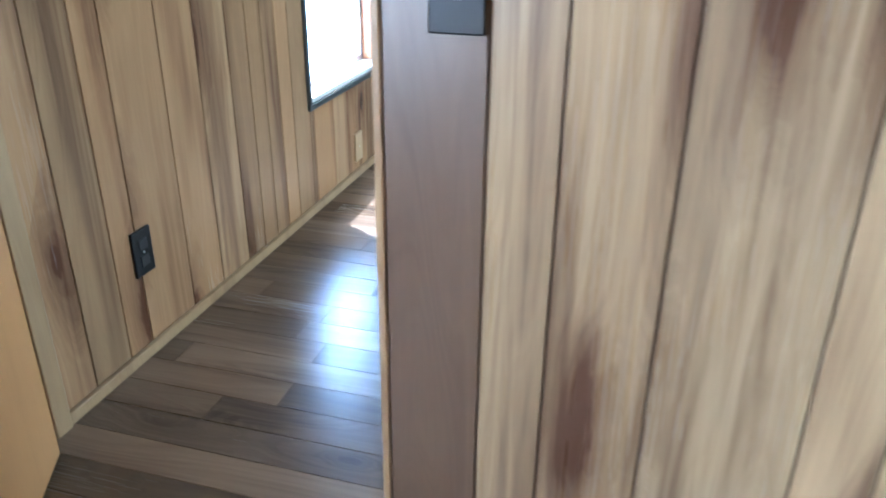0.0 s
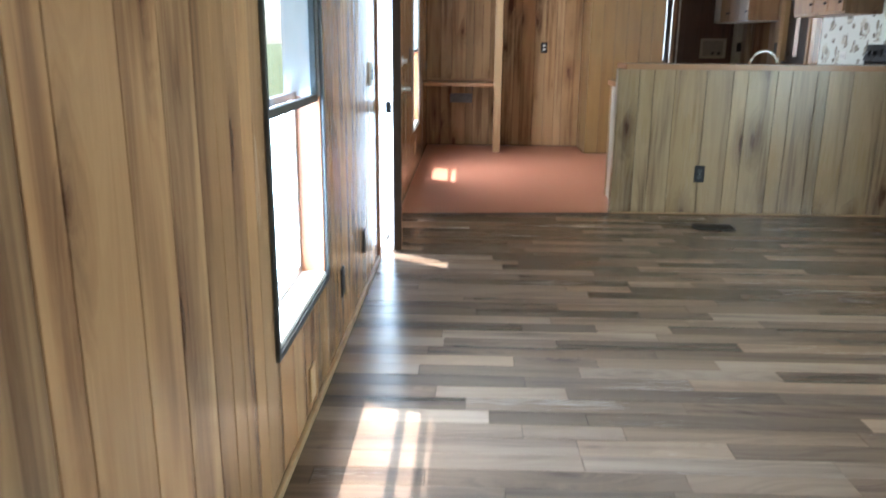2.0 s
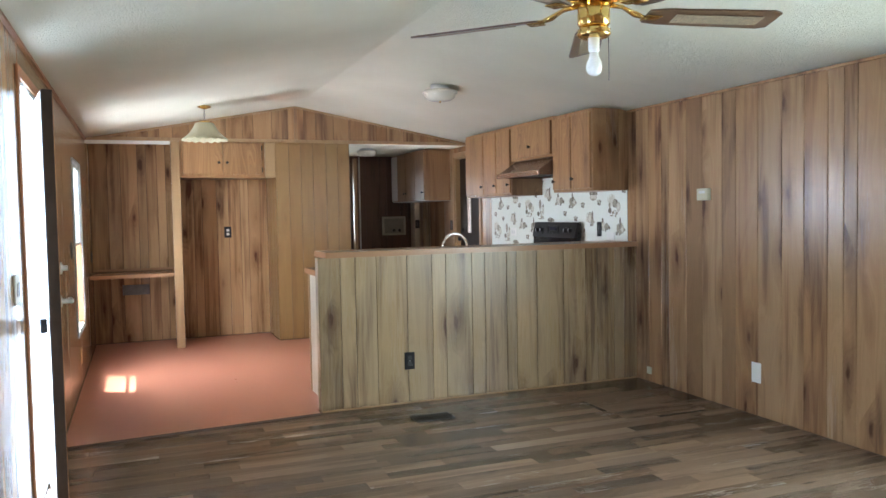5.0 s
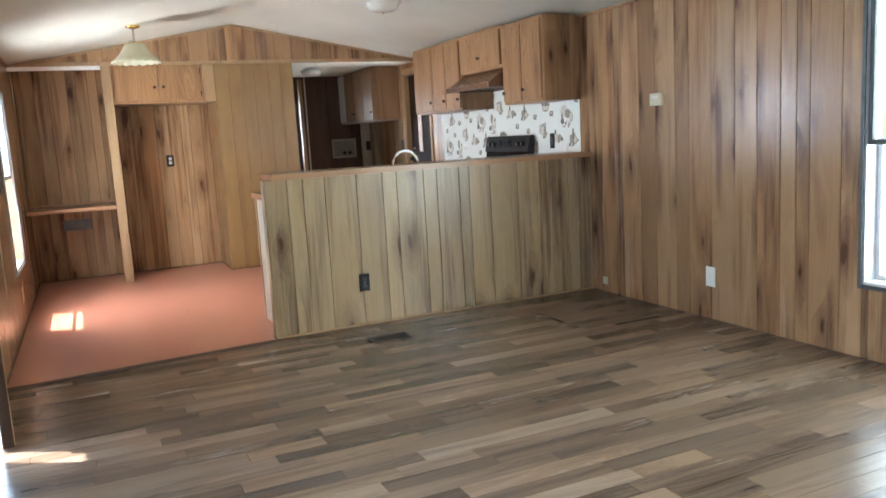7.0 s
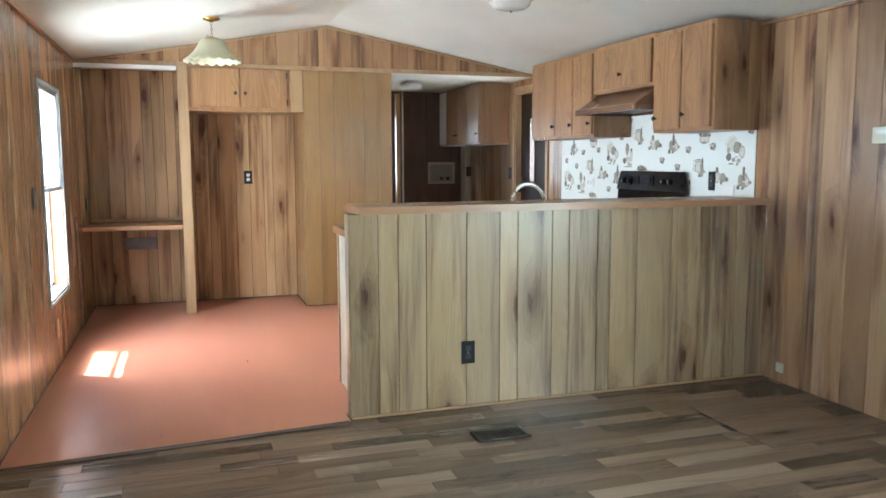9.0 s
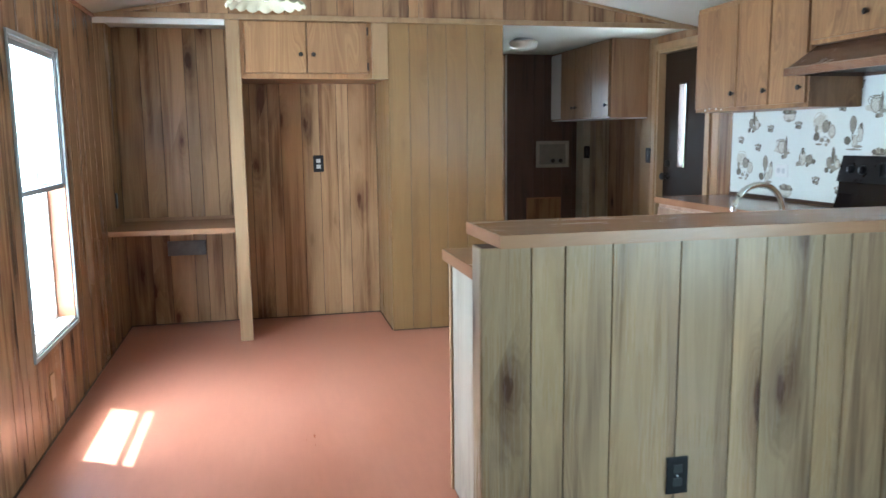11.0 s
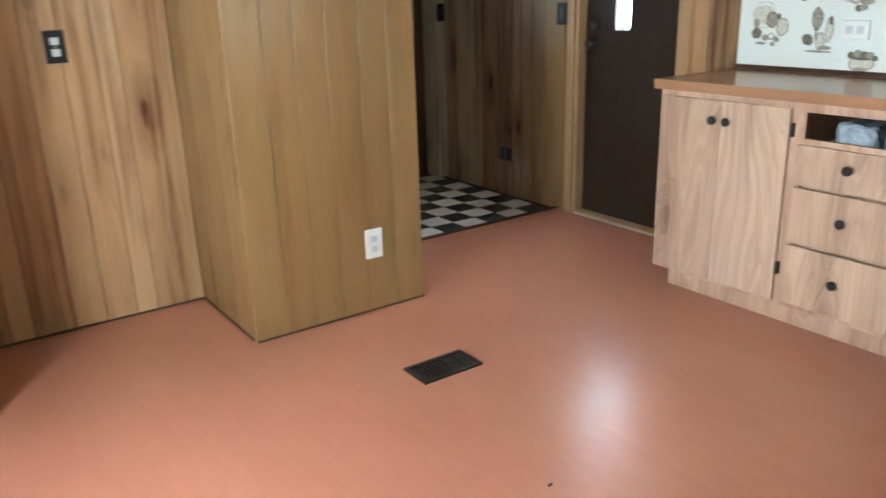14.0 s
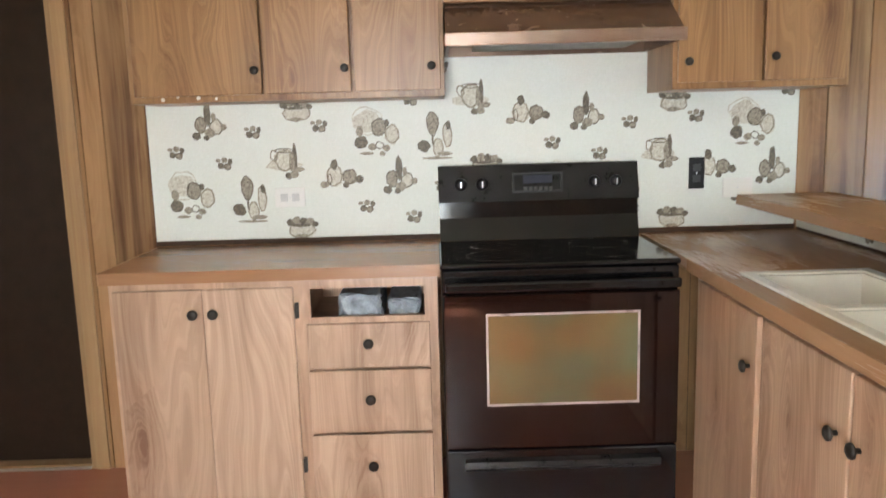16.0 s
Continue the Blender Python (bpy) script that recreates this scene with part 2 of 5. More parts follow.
M_OAK = wood("cabinet_oak", (0.39, 0.225, 0.10), (0.14, 0.062, 0.026), rough=0.36, knots=0.35, figure=0.9, streak=0.4, vary=0.15)
M_OAK_PALE = wood("washed_oak", (0.52, 0.365, 0.255), (0.20, 0.105, 0.060), rough=0.42, knots=0.5, figure=0.62, streak=0.5, vary=0.12)
M_TRIM = wood("trim_wood", (0.38, 0.25, 0.125), (0.18, 0.095, 0.045), rough=0.4, knots=0.0, figure=0.3, streak=0.5, vary=0.15)
M_TRIM_RED = wood("stained_trim", (0.36, 0.15, 0.06), (0.19, 0.07, 0.03), rough=0.4, knots=0.0, figure=0.2, streak=0.3, vary=0.1)
M_COUNTER = wood("laminate_top", (0.40, 0.235, 0.13), (0.22, 0.115, 0.058), along="x", rough=0.26, knots=0.0, figure=0.3, streak=0.15, vary=0.1, pore=0.08)
M_COUNTER_Y = wood("laminate_top_side", (0.37, 0.20, 0.108), (0.19, 0.09, 0.044), along="y", rough=0.2, knots=0.0, figure=0.3, streak=0.15, vary=0.1, pore=0.08)
M_DOOR_SKIN = wood("door_veneer", (0.50, 0.27, 0.11), (0.36, 0.18, 0.07), rough=0.33, knots=0.0, figure=0.15, streak=0.35, vary=0.05)
M_PLANK = wood("vinyl_plank", (0.195, 0.138, 0.097), (0.050, 0.034, 0.026), along="x", rough=0.25, knots=0.35, figure=0.4, streak=0.5, vary=0.85, warm=(1.0, 0.90, 0.80))
M_PLANK_FAR = wood("vinyl_plank_joined", (0.195, 0.138, 0.097), (0.050, 0.034, 0.026), along="x", rough=0.25, knots=0.35, figure=0.4, streak=0.5, vary=0.85, island=True, warm=(1.0, 0.90, 0.80))
M_BLACK_TILE = plain("black_tile", (0.018, 0.017, 0.016), 0.35, mottle=0.3)
M_WHITE_TILE = plain("white_tile", (0.76, 0.74, 0.68), 0.35, mottle=0.06)
M_WHITE = plain("white_plastic", (0.74, 0.73, 0.69), 0.4, mottle=0.04)
M_CREAM = plain("cream_glass", (0.47, 0.44, 0.30), 0.4, mottle=0.06)
M_BLACK = plain("black_plastic", (0.011, 0.011, 0.012), 0.4, mottle=0.2, Specular_IOR_Level=0.3)
M_DARK_METAL = plain("dark_bronze_metal", (0.030, 0.026, 0.022), 0.42, 0.35, mottle=0.25)
M_FRAME = plain("grey_window_metal", (0.075, 0.085, 0.085), 0.4, 0.4, mottle=0.2)
M_ALU = plain("aluminium", (0.62, 0.63, 0.64), 0.35, 0.9, mottle=0.08)
M_CHROME = plain("chrome", (0.78, 0.79, 0.80), 0.08, 1.0, mottle=0.03, bump=0.0)
M_BRASS = plain("polished_brass", (0.80, 0.56, 0.20), 0.14, 1.0, mottle=0.06, bump=0.0)
M_BROWN_DOOR = plain("brown_door_paint", (0.026, 0.014, 0.008), 0.5, mottle=0.25, bump=0.15, Specular_IOR_Level=0.2)
M_STOVE = plain("black_enamel", (0.006, 0.006, 0.007), 0.09, mottle=0.2, bump=0.0, Specular_IOR_Level=0.5)
M_STOVE_PANEL = plain("black_control_panel", (0.012, 0.011, 0.011), 0.3, mottle=0.2, Specular_IOR_Level=0.3)
M_OVEN_DARK = plain("oven_glass", (0.012, 0.005, 0.004), 0.05, mottle=0.1, bump=0.0, Specular_IOR_Level=0.5)
M_PANE_EDGE = plain("oven_pane_edge", (0.45, 0.36, 0.36), 0.3, 0.3)
M_BURNER = plain("burner_ring_print", (0.07, 0.068, 0.066), 0.25)
M_DISPLAY = plain("display", (0.05, 0.055, 0.075), 0.15)
M_HOOD = plain("copper_brown_enamel", (0.22, 0.145, 0.105), 0.25, 0.6, mottle=0.08, scale=5)
M_SINK = plain("white_enamel", (0.80, 0.76, 0.66), 0.2, mottle=0.03, bump=0.0)
M_OPAL = plain("opal_glass", (0.78, 0.76, 0.66), 0.25, mottle=0.03, bump=0.0, Transmission_Weight=0.15)
M_BULB = plain("frosted_bulb", (0.85, 0.85, 0.83), 0.3, mottle=0.02, bump=0.0)
M_BLADE = wood("fan_blade_walnut", (0.10, 0.055, 0.03), (0.035, 0.018, 0.01), along="x", rough=0.35, knots=0.0, figure=0.4, streak=0.4)
M_WRAP = plain("blue_grey_wrap", (0.30, 0.34, 0.38), 0.4, mottle=0.5, scale=25)
M_SIDING = plain("white_siding", (0.70, 0.70, 0.68), 0.5, mottle=0.06)
M_ROOF = plain("roof_metal", (0.42, 0.42, 0.42), 0.5, 0.3)
M_DECK = wood("weathered_deck", (0.42, 0.36, 0.29), (0.2, 0.16, 0.12), along="y", rough=0.7, knots=0.4, vary=0.3)


def make_ceiling_mat():
    n = Nodes("textured_ceiling")
    a = n.noise(n.coords((1, 1, 1)), 95.0, 3, 0.65)
    b = n.noise(n.coords((1, 1, 1)), 1.3, 3)
    n.put("Base Color", n.ramp(b, (0.3, (0.70, 0.67, 0.54)), (0.7, (0.78, 0.75, 0.62))))
    n.put("Roughness", 0.85)
    n.bump(n.ramp(a, (0.42, 0.0), (0.62, 1.0)), 0.9, 0.007)
    return n.m


def make_sheet_floor():
    """Smooth terracotta-coloured sheet flooring, faintly clouded and scuffed."""
    n = Nodes("terracotta_sheet")
    cloud = n.noise(n.coords((1.6, 0.8, 1)), 1.5, 4, 0.6)
    scuff = n.noise(n.coords((30, 4, 1)), 1.0, 4, 0.65)
    both = n.math("ADD", n.math("MULTIPLY", cloud, 0.65), n.math("MULTIPLY", scuff, 0.35))
    n.put("Base Color", n.ramp(both, (0.32, (0.405, 0.154, 0.090)), (0.68, (0.49, 0.204, 0.127))))
    n.put("Roughness", n.ramp(both, (0.3, 0.27), (0.7, 0.36)))
    n.put("Specular IOR Level", 0.7)
    n.bump(scuff, 0.04)
    return n.m


def make_oven_pane():
    """Half-mirrored heat-reflecting coating; its iridescent reflection, uneven from gold to green and rose, is painted
    in.
    """
    n = Nodes("coated_pane_painted_sheen")
    tint = n.noise(n.coords((1, 2.4, 3.0)), 1.5, 1.0, 0.4)
    n.put("Base Color", n.ramp(tint, (0.32, (0.34, 0.26, 0.15)), (0.46, (0.33, 0.31, 0.17)), (0.58, (0.25, 0.33, 0.22)), (0.70, (0.30, 0.34, 0.34))))
    n.put("Roughness", 0.16)
    n.put("Metallic", 0.85)
    return n.m


def make_glass():
    n = Nodes("window_glass")
    n.put("Base Color", (0.90, 0.955, 1.0, 1))
    n.put("Roughness", 0.0)
    n.put("Transmission Weight", 1.0)
    n.put("IOR", 1.12)
    return n.m


def make_wallpaper():
    """Cream paper with a faint woven tooth and slight yellowing."""
    n = Nodes("cream_wallpaper")
    vec = n.coords((1, 1, 1))
    paper = n.ramp(n.noise(vec, 300.0, 2), (0.3, (0.66, 0.69, 0.63)), (0.7, (0.77, 0.80, 0.75)))
    n.put("Base Color", n.mix(n.math("MULTIPLY", n.noise(vec, 6.0, 4, 0.6), 0.35, True), paper, (0.60, 0.60, 0.52)))
    n.put("Roughness", 0.5)
    return n.m


def make_ink(name, pale, dark):
    """Sketchy printing ink, hatched between two tones."""
    n = Nodes(name)
    vec = n.coords((1, 1, 1))
    hatch = n.math("MULTIPLY_ADD", n.math("SINE", n.math("MULTIPLY", n.noise(vec, 24.0, 3, 0.6), 90.0)), 0.5)
    n.put("Base Color", n.mix(n.math("ADD", n.math("MULTIPLY", hatch, 0.45), n.ramp(n.noise(vec, 95.0, 4, 0.7), (0.40, 0.0), (0.62, 0.6)), True), pale, dark))
    n.put("Roughness", 0.5)
    return n.m


def make_ground():
    n = Nodes("grass_ground")
    a = n.noise(n.coords((1, 1, 1)), 0.5, 5, 0.65)
    b = n.noise(n.coords((1, 1, 1)), 14.0, 4, 0.7)
    n.put("Base Color", n.mix(b, n.ramp(a, (0.35, (0.05, 0.075, 0.022)), (0.65, (0.12, 0.12, 0.05))), (0.09, 0.11, 0.04)))
    n.put("Roughness", 0.95)
    n.bump(b, 0.8, 0.05)
    return n.m


def make_leaf():
    n = Nodes("leaves")
    r = n.chance(True)
    n.put("Base Color", n.ramp(r, (0.0, (0.035, 0.07, 0.02)), (1.0, (0.10, 0.15, 0.04))))
    n.put("Roughness", 0.6)
    return n.m


M_CEILING, M_GLASS, M_PAPER, M_GRASS, M_LEAF = make_ceiling_mat(), make_glass(), make_wallpaper(), make_ground(), make_leaf()
M_OVEN_PANE, M_FLOOR_K = make_oven_pane(), make_sheet_floor()
M_INK_PALE = make_ink("ink_wash", (0.70, 0.69, 0.60), (0.40, 0.36, 0.27))
M_INK_MID = make_ink("ink_shading", (0.42, 0.38, 0.29), (0.14, 0.115, 0.08))
M_INK_DARK = make_ink("ink_outline", (0.22, 0.185, 0.13), (0.055, 0.045, 0.03))
M_BARK = plain("bark", (0.10, 0.075, 0.05), 0.9, mottle=0.4, scale=9, bump=0.6)
M_CANE = plain("cane_weave", (0.26, 0.20, 0.13), 0.6, mottle=0.3, scale=60)


# ---- plan ----
L, R = -1.25, 2.75              # inner faces of the long walls
LO, RO = -1.36, 2.86            # their outer faces
MID, EAVE, RIDGE = 0.75, 2.065, 2.43
Y0, Y1 = -2.4, 11.08             # inner faces of the end walls
DOORWAY_Y = 0.90                # partition by the first doorway
PEN_Y = 6.0                     # front of the kitchen peninsula
NOOK_Y, BACK_Y = 9.09, 9.70     # front and back of the alcoves
FLAT = 2.07                     # flat ceiling past the header
W1 = (2.36, 3.07, 0.39, 1.62)   # living room window
W2 = (7.39, 8.135, 0.425, 1.74) # dinette window
W3 = (1.35, 3.72, 0.38, 1.80)   # window in the far long wall, its unseen part widened for light
W4 = (-2.0, -0.8, 0.45, 1.75)   # unseen window in the room behind, added to light the partition
D1 = (4.71, 5.55, 0.0, 1.90)    # front door
D2 = (8.92, 9.64, 0.0, 1.955)   # side door


def slope(x):
    return RIDGE - (RIDGE - EAVE) * abs(x - MID) / (MID - L)


def wall_body(bm, axis, a0, a1, b0, b1, z1, openings):
    """A wall with real openings, along x or y from a0 to a1."""
    cuts = sorted({a0, a1, *[o[0] for o in openings], *[o[1] for o in openings]})
    for p, q in zip(cuts, cuts[1:]):
        spans = [(0.0, z1)]
        for o in openings:
            if o[0] < q - 1e-6 and o[1] > p + 1e-6:
                spans = [s for lo, hi in spans for s in ((lo, min(hi, o[2])), (max(lo, o[3]), hi)) if s[1] - s[0] > 1e-4]
        for lo, hi in spans:
            if axis == "y":
                box(bm, b0, b1, p, q, lo, hi)
            else:
                box(bm, p, q, b0, b1, lo, hi)
    return bm


BOARD_CACHE = {}
TURNS = {"+x": 90, "-x": -90, "-y": 0, "+y": 180}


def board_mesh(w, zl, zr, material, name):
    key = (round(w, 3), round(zl, 3), round(zr, 3), material.name)
    if key not in BOARD_CACHE:
        bm, t, c = bmesh.new(), 0.006, 0.0014
        back = [bm.verts.new(p) for p in ((0, 0, 0), (w, 0, 0), (w, 0, zr), (0, 0, zl))]
        rim = [bm.verts.new((v.co.x, -t + c, v.co.z)) for v in back]
        front = [bm.verts.new(p) for p in ((c, -t, c), (w - c, -t, c), (w - c, -t, zr - c), (c, -t, zl - c))]
        for i in range(4):
            j = (i + 1) % 4
            bm.faces.new((back[i], back[j], rim[j], rim[i]))
            bm.faces.new((rim[i], rim[j], front[j], front[i]))
        bm.faces.new(front)
        BOARD_CACHE[key] = mesh_of(name, bm, material)
    return BOARD_CACHE[key]


def boards(parent, facing, plane, a0, a1, z0, top, openings=(), material=None, seed=1, name="panel_board", widths=(0.085, 0.105, 0.125, 0.15, 0.165, 0.19), cuts=()):
    """Grooved panelling: single boards on the plane, with their faces towards the room; split round openings."""
    rng = random.Random(seed)
    material = material or M_PANEL
    edges, a = [a0, *cuts], cuts[-1] if cuts else a0
    while a < a1 - 0.06:
        a = min(a + rng.choice(widths), a1)
        if a1 - a < 0.05:
            a = a1
        edges.append(a)
    for o in openings:
        for e in o[:2]:
            if a0 < e < a1 and min(abs(e - x) for x in edges) > 0.012:
                edges.append(e)
            elif a0 < e < a1:
                k = min(range(len(edges)), key=lambda i: abs(edges[i] - e))
                edges[k] = e
    edges = sorted(set(edges))
    height = top if callable(top) else (lambda _: top)
    gap = 0.0017
    for p, q in zip(edges, edges[1:]):
        if q - p < 0.008:
            continue
        spans = [(z0, None)]
        for o in openings:
            if o[0] < q - 1e-3 and o[1] > p + 1e-3:
                spans = [(z0, o[2]), (o[3], None)]
        for lo, hi in spans:
            tp, tq = (hi, hi) if hi is not None else (height(p), height(q))
            if min(tp, tq) - lo < 0.02:
                continue
            w = q - p - 2 * gap
            flip = facing in ("-x", "+y")
            zl, zr = (tq - lo, tp - lo) if flip else (tp - lo, tq - lo)
            ob = new(name, board_mesh(w, zl, zr, material, name))
            start = (q - gap) if flip else (p + gap)
            at = (plane, start, lo) if facing[1] == "x" else (start, plane, lo)
            ob.matrix_basis = pose(*at, 0, 0, TURNS[facing])
            ob.parent = parent


# ---- setting ----
def structure(name, bm, material, label, category):
    me = mesh_of(name, bm, material)
    return tagged(new(name, me), label, category, kind="structure")


IN = 0.006  # thickness of the panelling
wall_west = structure("wall_west", wall_body(bmesh.new(), "y", Y0, Y1, LO, L - IN, EAVE + 0.012, [W1, W2, D1, W4]), M_GROOVE,
                      "long wall with grooved knotty wood panelling", "wall")
wall_east = structure("wall_east", wall_body(bmesh.new(), "y", Y0, Y1, R + IN, RO, EAVE + 0.012, [W3, D2]), M_GROOVE,
                      "long wall with grooved knotty wood panelling", "wall")
for side, x, name in ((-1, LO, "siding_west"), (1, RO, "siding_east")):
    ops = [W1, W2, D1, W4] if side < 0 else [W3, D2]
    bm = wall_body(bmesh.new(), "y", Y0 - 0.1, Y1 + 0.1, min(x, x + side * 0.012), max(x, x + side * 0.012), EAVE, ops)
    structure(name, bm, M_SIDING, "white metal siding on the outside of the home", "siding")


def gable_outline(x0, x1, z0):
    pts = [(x0, z0), (x1, z0), (x1, slope(x1))]
    if x0 < MID < x1:
        pts.append((MID, RIDGE))
    return pts + [(x0, slope(x0))]


wall_south = structure("wall_south", prism(bmesh.new(), gable_outline(L - IN, R + IN, 0), "y", Y0 - 0.1, Y0), M_PANEL, "plain wood end wall of the first room", "wall")
W5 = (1.36, 1.84, 0.95, 1.80)    # unseen laundry window in the end wall, added for its light
bm = wall_body(bmesh.new(), "x", L - IN, R + IN, Y1 + IN, Y1 + 0.1, FLAT, [W5])
prism(bm, gable_outline(L - IN, R + IN, FLAT), "y", Y1 + IN, Y1 + 0.1)
wall_north = structure("wall_north", bm, M_GROOVE, "dark wood end wall of the laundry", "wall")

bm = bmesh.new()
prism(bm, [(LO, slope(LO) + 0.0), (MID, RIDGE), (MID, RIDGE + 0.03), (LO, slope(LO) + 0.03)], "y", Y0 - 0.1, Y1 + 0.1)
prism(bm, [(MID, RIDGE), (RO, slope(RO)), (RO, slope(RO) + 0.03), (MID, RIDGE + 0.03)], "y", Y0 - 0.1, Y1 + 0.1)
ceiling = structure("ceiling", bm, M_CEILING, "white textured vaulted ceiling", "ceiling")
single("flat_ceiling", boxed(L, R, NOOK_Y + 0.06, Y1, FLAT, FLAT + 0.03), M_CEILING, "low flat white ceiling over the alcoves and laundry", "ceiling", kind="structure")
bm = bmesh.new()
prism(bm, [(-1.65, 2.085), (MID, 2.56), (MID, 2.60), (-1.65, 2.125)], "y", Y0 - 0.25, Y1 + 0.25)
prism(bm, [(MID, 2.56), (3.17, 2.085), (3.17, 2.125), (MID, 2.60)], "y", Y0 - 0.25, Y1 + 0.25)
structure("roof", bm, M_ROOF, "grey metal roof with eaves", "roof")
structure("soffit_west", boxed(-1.645, LO - 0.012, Y0 - 0.25, Y1 + 0.25, 2.068, 2.082), M_SIDING, "white soffit under the eave", "soffit")
structure("soffit_east", boxed(RO + 0.012, 3.16, Y0 - 0.25, Y1 + 0.25, 2.068, 2.082), M_SIDING, "white soffit under the eave", "soffit")

subfloor = structure("subfloor", boxed(LO, RO, Y0 - 0.1, Y1 + 0.1, -0.12, -0.008), M_GROOVE, "wooden floor deck of the home", "floor")
structure("skirting", ring_frame(bmesh.new(), "z", -0.72, -0.121, LO, RO, Y0 - 0.1, Y1 + 0.1, 0.03), M_SIDING, "white skirting under the home", "skirting")

# boards on the long walls
boards(wall_west, "+x", L - IN, 1.075, NOOK_Y, 0, EAVE - 0.004, [W1, D1, W2], seed=4)
boards(wall_west, "+x", L - IN, NOOK_Y, BACK_Y, 0, FLAT, seed=5, material=M_PANEL_LIT)
boards(wall_east, "-x", R + IN, DOORWAY_Y + 0.07, PEN_Y, 0, EAVE - 0.004, [W3], seed=6)
boards(wall_east, "-x", R + IN, PEN_Y, 6.11, 0, EAVE - 0.004, seed=7, widths=(0.11,))
boards(wall_east, "-x", R + IN, 6.11, 8.60, 1.45, EAVE - 0.004, seed=8)
boards(wall_east, "-x", R + IN, 6.11, 8.60, 0, 0.92, seed=9, widths=(0.4,))
boards(wall_east, "-x", R + IN, 8.60, D2[0], 0, EAVE - 0.004, seed=10)
boards(wall_east, "-x", R + IN, D2[0], D2[1], 0, FLAT, [D2], seed=11)
# tone steps along the laundry; the pale far boards hold the window light
boards(wall_east, "-x", R + IN, D2[1], 10.0, 0, FLAT, seed=14, material=M_HONEY)
boards(wall_east, "-x", R + IN, 10.0, 10.5, 0, FLAT, seed=15)
boards(wall_east, "-x", R + IN, 10.5, Y1, 0, FLAT, seed=16, material=M_PANEL_PALE)
boards(wall_west, "+x", L - IN, Y0, DOORWAY_Y, 0, EAVE - 0.004, [W4], seed=12, widths=(0.3, 0.4))
boards(wall_north, "-y", Y1 + IN, 1.313, R, 0, FLAT, [W5], material=M_PANEL_DARK, seed=13)

# first doorway
DX = -0.438
bm = bmesh.new()
prism(bm, gable_outline(DX, R + 0.005, 0), "y", DOORWAY_Y + IN, DOORWAY_Y + 0.07 - IN)
prism(bm, gable_outline(L - 0.005, DX, 1.96), "y", DOORWAY_Y + IN, DOORWAY_Y + 0.07 - IN)
wall_doorway = structure("wall_doorway", bm, M_GROOVE, "partition with pale grooved wood panelling beside a doorway", "wall")
boards(wall_doorway, "-y", DOORWAY_Y + IN, DX, -0.3, 0, lambda x: slope(x) - 0.004, material=M_BROWN_BOARD, seed=20, widths=(0.2,))
boards(wall_doorway, "-y", DOORWAY_Y + IN, -0.3, R, 0, lambda x: slope(x) - 0.004, material=M_PANEL_PALE, seed=21, widths=(0.07, 0.10, 0.14, 0.16, 0.12), cuts=(-0.207, -0.065, 0.135))
boards(wall_doorway, "+y", DOORWAY_Y + 0.07 - IN, DX, R, 0, lambda x: slope(x) - 0.004, seed=22)
boards(wall_doorway, "+y", DOORWAY_Y + 0.07 - IN, L + 0.0, DX, 1.96, lambda x: slope(x) - 0.004, seed=23)
door_frame = thing("door_frame", "light wood jamb and casing of an inner doorway", "door frame", ((L + DX) / 2, DOORWAY_Y, 0), kind="structure")
part("jamb", boxed(DX - 0.012, DX - 0.0005, DOORWAY_Y - 0.004, DOORWAY_Y + 0.074, 0, 1.955, 0.002), M_TRIM, door_frame)
part("jamb", boxed(L, L + 0.012, DOORWAY_Y - 0.002, DOORWAY_Y + 0.125, 0, 1.955, 0.003), M_TRIM, door_frame)
part("casing", boxed(L, L + 0.018, DOORWAY_Y + 0.126, DOORWAY_Y + 0.172, 0, 1.99, 0.003), M_TRIM, door_frame)
part("head", boxed(L + 0.0125, DX - 0.013, DOORWAY_Y - 0.002, DOORWAY_Y + 0.072, 1.93, 1.9585, 0.002), M_TRIM, door_frame)

# peninsula wall, header over the alcoves, alcove walls
pen = structure("wall_peninsula", boxed(0.285, R, PEN_Y + IN, PEN_Y + 0.10 - 0.002, 0, 1.014), M_GROOVE, "half-height wall clad in grooved knotty panelling below a bar", "half wall")
boards(pen, "-y", PEN_Y + IN, 0.278, R, 0.012, 1.014, material=M_PANEL_PALE, seed=31,
       cuts=(0.426, 0.527, 0.672, 0.888, 1.07, 1.172, 1.37, 1.47, 1.64, 1.72, 1.885, 2.108, 2.295, 2.40, 2.55))
boards(pen, "-x", 0.285, PEN_Y + IN + 0.001, PEN_Y + 0.09, 0, 1.014, material=M_PANEL_PALE, seed=32, widths=(0.2,))
header = structure("wall_header", prism(bmesh.new(), [(L, FLAT), (R, FLAT), (R, slope(R)), (MID, RIDGE), (L, slope(L))], "y", NOOK_Y + IN, NOOK_Y + 0.06), M_GROOVE,
                   "shallow gable of wood panelling under the vaulted ceiling", "wall")
boards(header, "-y", NOOK_Y + IN, L + 0.1, R - 0.1, FLAT, lambda x: slope(x) - 0.003, seed=33)
wall_back = structure("wall_alcove_back", boxed(L, 0.53, BACK_Y + IN, BACK_Y + 0.06, 0, FLAT), M_GROOVE, "alcove back wall in stained wood panelling, lightened for the light on it", "wall")
boards(wall_back, "-y", BACK_Y + IN, L, 0.53, 0, FLAT, seed=34, material=M_PANEL_LIT)
block = structure("wall_closet", boxed(0.53 + IN, 1.313 - IN, NOOK_Y + IN, Y1 - 0.01, 0, FLAT - 0.002), M_GROOVE, "closet box clad in honey-coloured panelling", "wall")
